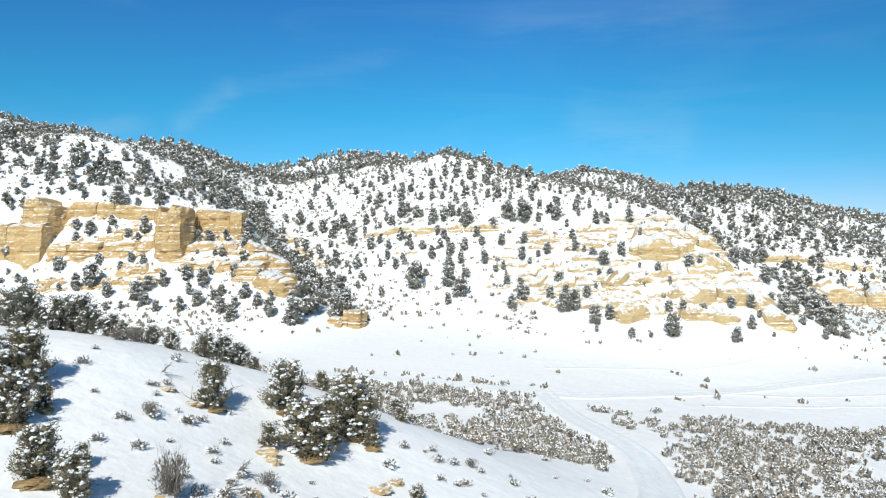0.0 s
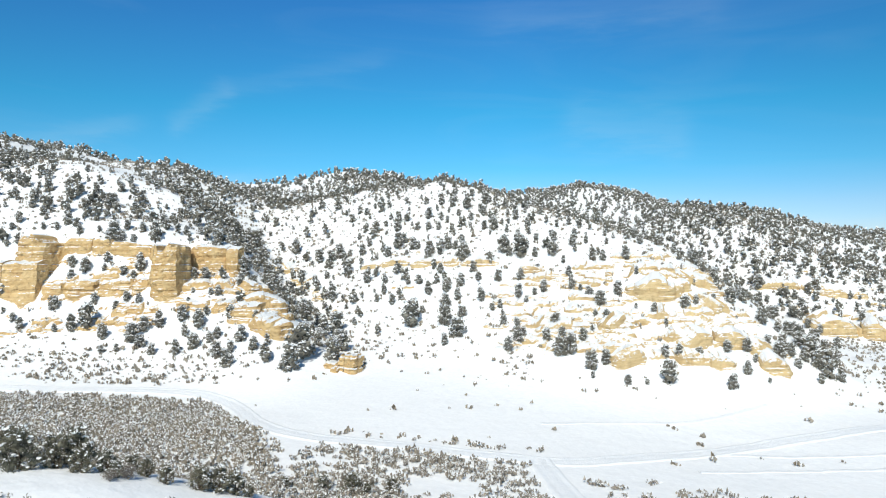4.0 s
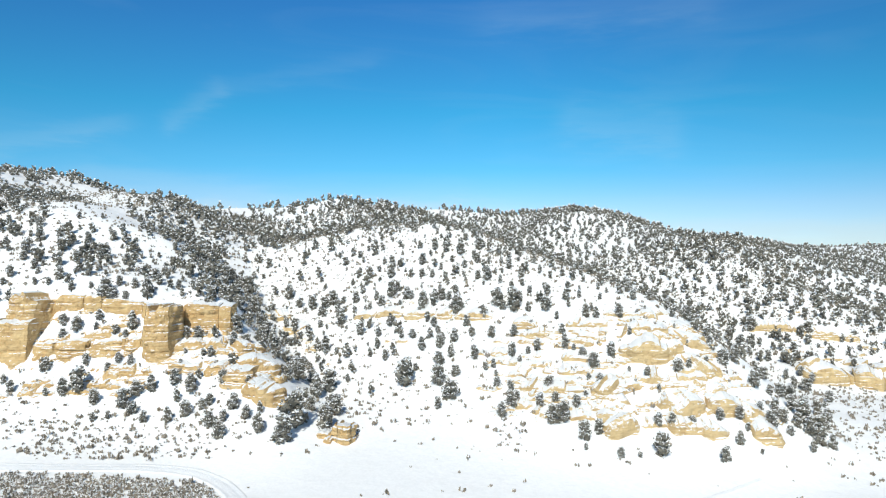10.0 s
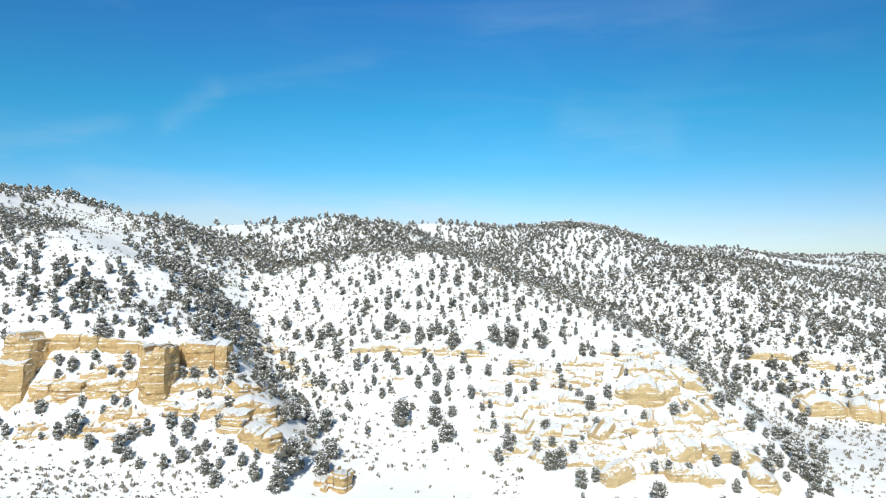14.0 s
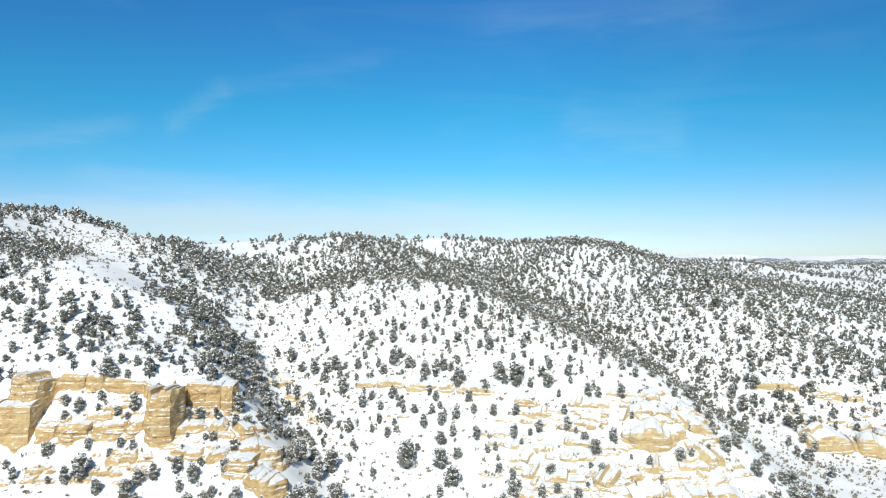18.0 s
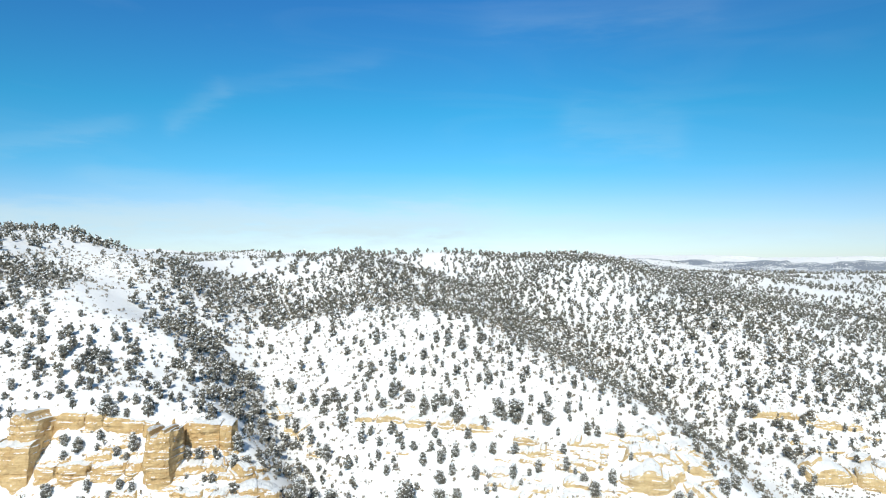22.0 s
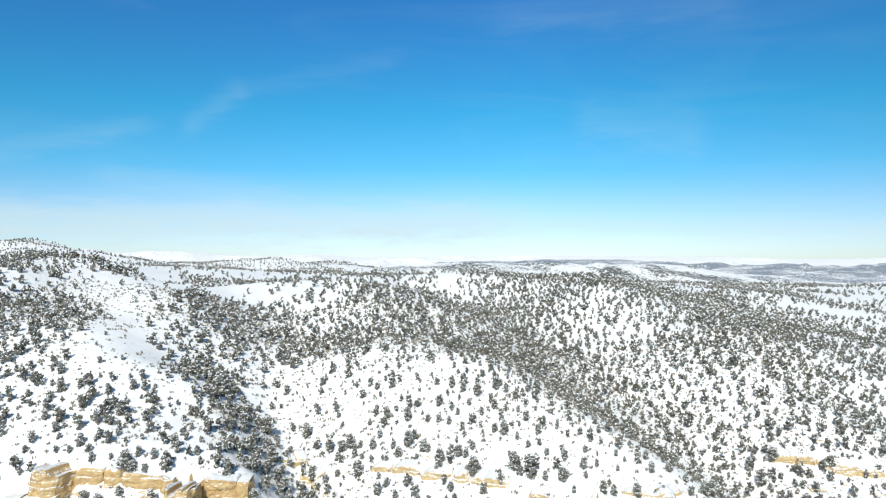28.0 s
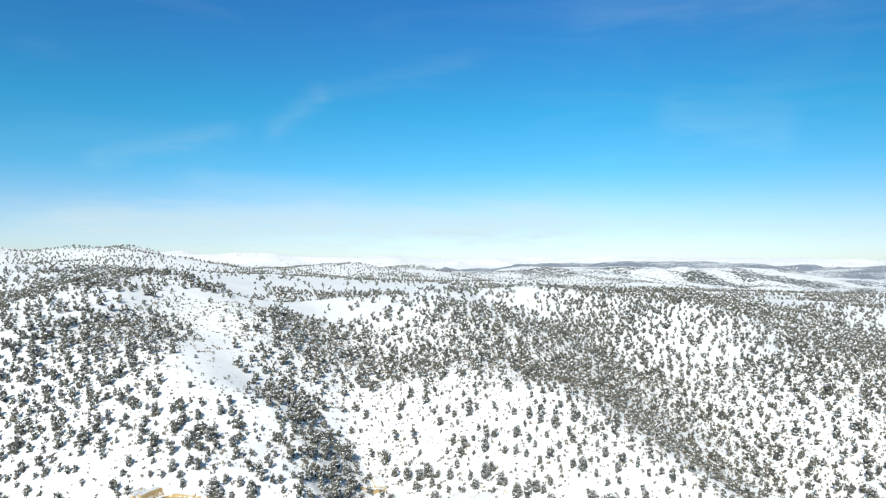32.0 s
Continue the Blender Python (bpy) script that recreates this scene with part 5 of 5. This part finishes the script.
# ---- the near hill ----
def limb_arrays(rng, tall, count, thick):
    """Crooked tapering limbs that leave the trunk and fork once."""
    vs, fs, base = [], [], 0

    def tube(p, q, r0, r1):
        nonlocal base
        p, q = np.array(p), np.array(q)
        d = (q - p) / (np.linalg.norm(q - p) + 1e-9)
        side = np.cross(d, (0.3, 0.5, 0.8))
        side /= np.linalg.norm(side)
        other = np.cross(d, side)
        ring = [(math.cos(a), math.sin(a)) for a in (0, 1.2566, 2.5133, 3.7699, 5.0265)]
        vs.append(np.array([p + r0 * (c * side + sn * other) for c, sn in ring] + [q + r1 * (c * side + sn * other) for c, sn in ring]))
        for i in range(5):
            j = (i + 1) % 5
            fs.append([(base + i, base + j, base + 5 + j), (base + i, base + 5 + j, base + 5 + i)])
        base += 10

    def grow(p, way, length, r, depth):
        for _ in range(3):
            q = p + way * length / 3
            tube(p, q, r, r * 0.72)
            if depth:
                for _ in range(2):
                    turn = way + rng.normal(size=3) * 0.75
                    grow(q, turn / np.linalg.norm(turn), length * rng.uniform(0.35, 0.6), r * 0.55, depth - 1)
            way = way + rng.normal(size=3) * 0.28
            way /= np.linalg.norm(way)
            p, r = q, r * 0.72

    for _ in range(count):
        a, up = rng.uniform(0, 6.28), rng.uniform(0.5, 1.5)
        way = np.array([math.cos(a), math.sin(a), up])
        grow(np.array([0, 0, rng.uniform(0.0, 0.25) * tall]), way / np.linalg.norm(way), tall * rng.uniform(0.5, 0.85), thick, 2 if count > 6 else 1)
    return np.concatenate(vs), np.array(fs).reshape(-1, 3)


def sprays(points, ways, size, rng):
    """A slim spike at each point, pointing outwards along its bough."""
    n = len(points)
    d = ways + rng.normal(size=(n, 3)) * 0.45 + (0, 0, 0.25)
    d /= np.linalg.norm(d, axis=1)[:, None]
    u = np.cross(d, rng.normal(size=(n, 3)))
    u /= np.linalg.norm(u, axis=1)[:, None]
    w = np.cross(d, u)
    size = (size * rng.uniform(0.7, 1.4, n))[:, None]
    v = np.stack([points + 0.55 * size * u, points + 0.55 * size * (-0.5 * u + 0.87 * w), points + 0.55 * size * (-0.5 * u - 0.87 * w), points + 2.3 * size * d], 1)
    f = np.array([(0, 1, 3), (1, 2, 3), (2, 0, 3)])
    return v.reshape(-1, 3), (f[None] + 4 * np.arange(n)[:, None, None]).reshape(-1, 3)


def branch_crown(rng, wide, branches, per, snowy, tuft=0.017):
    """Foliage sprays on the ends of many boughs, ragged at the edge and open between, and the snow lying on them."""
    h = 0.06 + 0.84 * (np.arange(branches) + rng.uniform(0, 1, branches)) / branches
    a = np.arange(branches) * 2.4 + rng.normal(size=branches) * 0.5
    prof = np.where(h < 0.25, 0.78 + 0.9 * h, 1.0 - 0.80 * ((h - 0.25) / 0.75).clip(0) ** 1.5)
    r = wide * prof * rng.uniform(0.35, 1.02, branches)
    tip = np.stack([r * np.cos(a), r * np.sin(a), h], -1)
    way = np.stack([np.cos(a), np.sin(a), rng.uniform(0.3, 1.3, branches)], -1)
    way /= np.linalg.norm(way, axis=1)[:, None]
    fat = rng.uniform(0.6, 1.3, branches)
    k = rng.integers(0, branches, branches * per)
    along = rng.uniform(-0.17, 0.13, len(k)) * fat[k]
    spread = (0.062 - 0.20 * np.maximum(along, 0)) * fat[k]
    pts = tip[k] + way[k] * along[:, None] + rng.normal(size=(len(k), 3)) * spread[:, None]
    pts[:, 2] = np.maximum(pts[:, 2], rng.uniform(0.03, 0.09, len(k)))
    leaves = both(cores(tip - way * 0.02, 0.075 * fat, rng, 1.1), sprays(pts, way[k], np.full(len(k), tuft), rng))
    some = np.flatnonzero(rng.uniform(size=branches) < snowy)
    j = np.repeat(some, 6)
    where = tip[j] + way[j] * 0.02 + rng.normal(size=(len(j), 3)) * (0.05, 0.05, 0.02) + (0, 0, 0.06)
    loose = pts[rng.integers(0, len(pts), branches * 5)] + (0, 0, 0.02)
    sn = both(lumps(where, rng.uniform(0.11, 0.225, len(j)) ** 2, rng), spikes(loose, np.full(len(loose), 0.011), rng, 0.6))
    return leaves, sn


def near_tree_model(seed, branches, wide, snowy, foliage=None, per=95, tuft=0.017):
    rng = np.random.default_rng(seed)
    lv, sn = branch_crown(rng, wide, branches, per, snowy, tuft)
    out = []
    for nm, (v, f), mat in (("trunk", trunk_arrays(rng, 1.0, 0.035), BARK), ("limb", limb_arrays(rng, 0.62, 6, 0.018), BARK), ("crown", lv, foliage or NEAR_FOLIAGE), ("snow_dusting", sn, SNOW)):
        me = raw_mesh(nm, v, f, smooth=False)
        me.materials.append(mat)
        out.append((nm, me))
    return out


# juniper foliage in sunlit colours, lighter and warmer than CREST_FOLIAGE
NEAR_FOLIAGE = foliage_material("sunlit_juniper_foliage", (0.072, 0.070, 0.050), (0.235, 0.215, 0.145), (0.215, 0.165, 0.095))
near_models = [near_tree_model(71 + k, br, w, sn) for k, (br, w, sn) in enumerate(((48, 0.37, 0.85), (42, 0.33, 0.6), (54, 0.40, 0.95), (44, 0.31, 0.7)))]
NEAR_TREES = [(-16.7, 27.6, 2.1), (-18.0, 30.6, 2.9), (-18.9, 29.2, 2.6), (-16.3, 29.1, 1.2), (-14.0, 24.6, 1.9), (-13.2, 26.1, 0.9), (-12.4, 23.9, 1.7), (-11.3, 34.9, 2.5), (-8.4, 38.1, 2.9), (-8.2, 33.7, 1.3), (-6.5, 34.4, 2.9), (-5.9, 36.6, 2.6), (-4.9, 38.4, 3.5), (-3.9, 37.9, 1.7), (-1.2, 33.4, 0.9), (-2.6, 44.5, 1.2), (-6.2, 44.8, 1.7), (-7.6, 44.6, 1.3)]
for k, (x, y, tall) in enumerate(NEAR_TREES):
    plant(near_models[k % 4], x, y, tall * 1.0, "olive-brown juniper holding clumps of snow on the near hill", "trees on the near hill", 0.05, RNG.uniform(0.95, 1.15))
BEHIND_CREST = [(-31, 40, 2.8), (-28.5, 41, 2.9), (-26.5, 39.4, 2.6), (-24.4, 40.2, 2.8), (-22.9, 39.0, 2.9), (-21.6, 40.2, 2.5), (-21.0, 41.4, 2.9), (-19.9, 39.8, 2.9), (-18.9, 40.6, 2.6), (-17.9, 39.8, 1.9), (-17.0, 41.5, 1.4), (-18.5, 43, 2.0), (-15.6, 40.9, 1.4), (-13.9, 41.5, 1.8), (-13.0, 42.2, 2.0), (-12.2, 42.8, 1.7), (-11.4, 43.0, 1.0), (-15.0, 69.4, 1.5), (-11.2, 69.1, 2.1), (-8.4, 69.1, 2.5), (-6.9, 68.6, 1.6), (-8.1, 49.5, 1.5), (-6, 49.6, 1.5), (-4.6, 69.8, 2.0), (-2.6, 60.5, 1.7)]
# darker copy of NEAR_FOLIAGE: shade behind the crest put into the colours
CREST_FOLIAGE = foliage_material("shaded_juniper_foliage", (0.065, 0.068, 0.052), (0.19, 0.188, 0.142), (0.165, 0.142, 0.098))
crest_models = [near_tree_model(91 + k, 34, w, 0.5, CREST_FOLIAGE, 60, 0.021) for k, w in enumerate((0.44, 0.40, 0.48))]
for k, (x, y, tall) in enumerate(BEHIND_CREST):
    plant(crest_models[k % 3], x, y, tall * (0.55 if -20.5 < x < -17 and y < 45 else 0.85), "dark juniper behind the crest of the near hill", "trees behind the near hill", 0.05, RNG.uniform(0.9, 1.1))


def mound(seed, wide, long, tall, mat, name, label, category, x, y, group, lift=0.0):
    """A low uneven dome: bare soil under a tree, or a half-buried stone."""
    rng = np.random.default_rng(seed)
    bm = bmesh.new()
    bmesh.ops.create_icosphere(bm, subdivisions=3, radius=1.0)
    o = Vector(rng.uniform(0, 50, 3))
    for v in bm.verts:
        k = 1 + 0.5 * noise.noise(v.co * 1.6 + o) + 0.30 * noise.noise(v.co * 4.0 + o) + 0.14 * noise.noise(v.co * 9.0 + o)
        v.co = Vector((v.co.x * wide * k, v.co.y * long * k, v.co.z * tall * k))
    me = bpy.data.meshes.new(name)
    bm.to_mesh(me)
    bm.free()
    me.materials.append(mat)
    ob = new(name, me)
    ob.matrix_world = pose(x, y, float(height(x, y)) + lift, 0, 0, rng.uniform(-25, 25))
    return tagged(ob, label, category, group)


for k, (x, y, r) in enumerate([(-16.5, 26.9, 0.9), (-13.8, 23.9, 0.95), (-11.2, 34.6, 0.75), (-8.5, 37.5, 0.55), (-6.4, 33.9, 0.9), (-4.9, 37.8, 0.8), (-3.8, 37.4, 0.6), (-16.2, 28.7, 0.4), (-8.3, 33.3, 0.4)]):
    mound(81 + k, r * 0.82, r * 0.7, 0.16, SOIL, "soil_patch", "bare sandy soil sheltered under a juniper", "bare soil", x, y + 0.25, "bare soil under trees")
for k, (x, y, r, h) in enumerate([(-8.1, 32.7, 0.55, 0.32), (-7.7, 32.2, 0.35, 0.2), (-2.9, 33.2, 0.6, 0.3), (-2.3, 34.6, 0.45, 0.22), (-13.3, 34.4, 0.4, 0.14), (-10.0, 25.4, 0.6, 0.25), (-7.6, 28.5, 0.35, 0.2), (-3.4, 30.3, 0.4, 0.2), (-3.0, 30.9, 0.3, 0.14), (-4.4, 29.6, 0.4, 0.2), (-12.0, 34.2, 0.45, 0.16)]):
    mound(101 + k, r, r * 0.6, h, ROCK, "boulder", "snow-capped ochre boulder half buried in the hillside", "rock", x, y, "boulders on the near hill", 0.05)


def dead_shrub(seed, x, y, tall, stems, label, lying=False, slim=0.8):
    rng = np.random.default_rng(seed)
    root = new("dead_branch" if lying else "bare_shrub")
    turn = (78, 0, rng.uniform(20, 80)) if lying else (0, 0, 0)
    root.matrix_world = pose(x, y, float(height(x, y)) + (0.12 if lying else -0.05), *turn) @ Matrix.Diagonal((tall * (0.5 if lying else slim), tall * (0.5 if lying else slim), tall, 1))
    me = raw_mesh("stem", *limb_arrays(rng, 1.0, stems, 0.04 if lying else 0.022), smooth=False)
    part("stem", me, DEAD_WOOD, root)
    tips = rng.normal(size=(60, 3)) * (0.28, 0.28, 0.22) + (0, 0, 0.6)
    sn = raw_mesh("snow_dusting", *spikes(tips, np.full(60, 0.022), rng, 0.6), smooth=False)
    tagged(part("snow_dusting", sn, SNOW, root), kind="stuff")
    if not lying:
        way = rng.normal(size=(420, 3)) * (0.5, 0.5, 0.2) + (0, 0, 1)
        way /= np.linalg.norm(way, axis=1)[:, None]
        spot = way * rng.uniform(0.15, 1.0, 420)[:, None] ** 0.7 * (1.15, 1.15, 0.95)
        tagged(part("twig", raw_mesh("twig", *sprays(spot, way, np.full(420, 0.045), rng), smooth=False), DEAD_WOOD, root), kind="stuff")
    return tagged(root, label, "dead branch" if lying else "shrub")


dead_shrub(121, -9.8, 25.7, 1.9, 30, "leafless grey shrub with many upright stems", slim=0.42)
dead_shrub(122, -14.1, 35.6, 1.1, 4, "weathered dead juniper branch lying on the snow", True)
dead_shrub(123, -8.6, 29.9, 1.3, 5, "weathered dead juniper branch lying on the snow", True)
dead_shrub(124, -8.6, 27.6, 1.2, 5, "weathered dead juniper branch lying on the snow", True)
dead_shrub(125, -13.0, 31.6, 0.7, 9, "small leafless shrub in the snow")
dead_shrub(126, -17.9, 38.8, 0.7, 9, "small leafless shrub in the snow")
dead_shrub(127, -17.3, 39.8, 0.9, 9, "small leafless shrub in the snow")
dead_shrub(128, -7.3, 29.8, 0.7, 9, "small leafless shrub in the snow")
dead_shrub(129, 1.6, 40.0, 0.6, 8, "small leafless shrub in the snow")


def near_density(x, y):
    return (0.025 + 0.45 * blob(x, y, -12.6, 32.5, 2.6, 2.4) + 0.65 * blob(x, y, -7.5, 28.4, 3.0, 2.4) + 0.22 * blob(x, y, 1, 36, 4, 5)) * step(48, 44, y)


nx, ny = scatter(-24, 12, 22, 48, 0.8, 54, near_density)
groups = []
rng = np.random.default_rng(55)
kinds = []
for _ in range(7):
    n_twigs = 90
    way = rng.normal(size=(n_twigs, 3)) * (0.75, 0.75, 0.25) + (0, 0, 0.8)
    way /= np.linalg.norm(way, axis=1)[:, None]
    root_at = way * rng.uniform(0.05, 0.75, n_twigs)[:, None] + rng.normal(size=(n_twigs, 3)) * (0.08, 0.08, 0.02)
    caps = way[:12] * rng.uniform(0.35, 0.8, 12)[:, None] + (0, 0, 0.06)
    kinds.append((sprays(root_at, way, np.full(n_twigs, 0.085), rng), lumps(caps, rng.uniform(0.2, 0.42, 12) ** 2, rng)))
for x, y, z in zip(nx, ny, height(nx, ny)):
    size = rng.uniform(0.22, 0.62)
    for slot, (v, f) in enumerate(kinds[rng.integers(7)]):
        groups.append((slot, (v * size + (x, y, z - 0.05 * size), f)))
joined("near_shrubs", groups, (DEAD_WOOD, SNOW), "low snow-caked shrubs on the near hill", "shrubs")
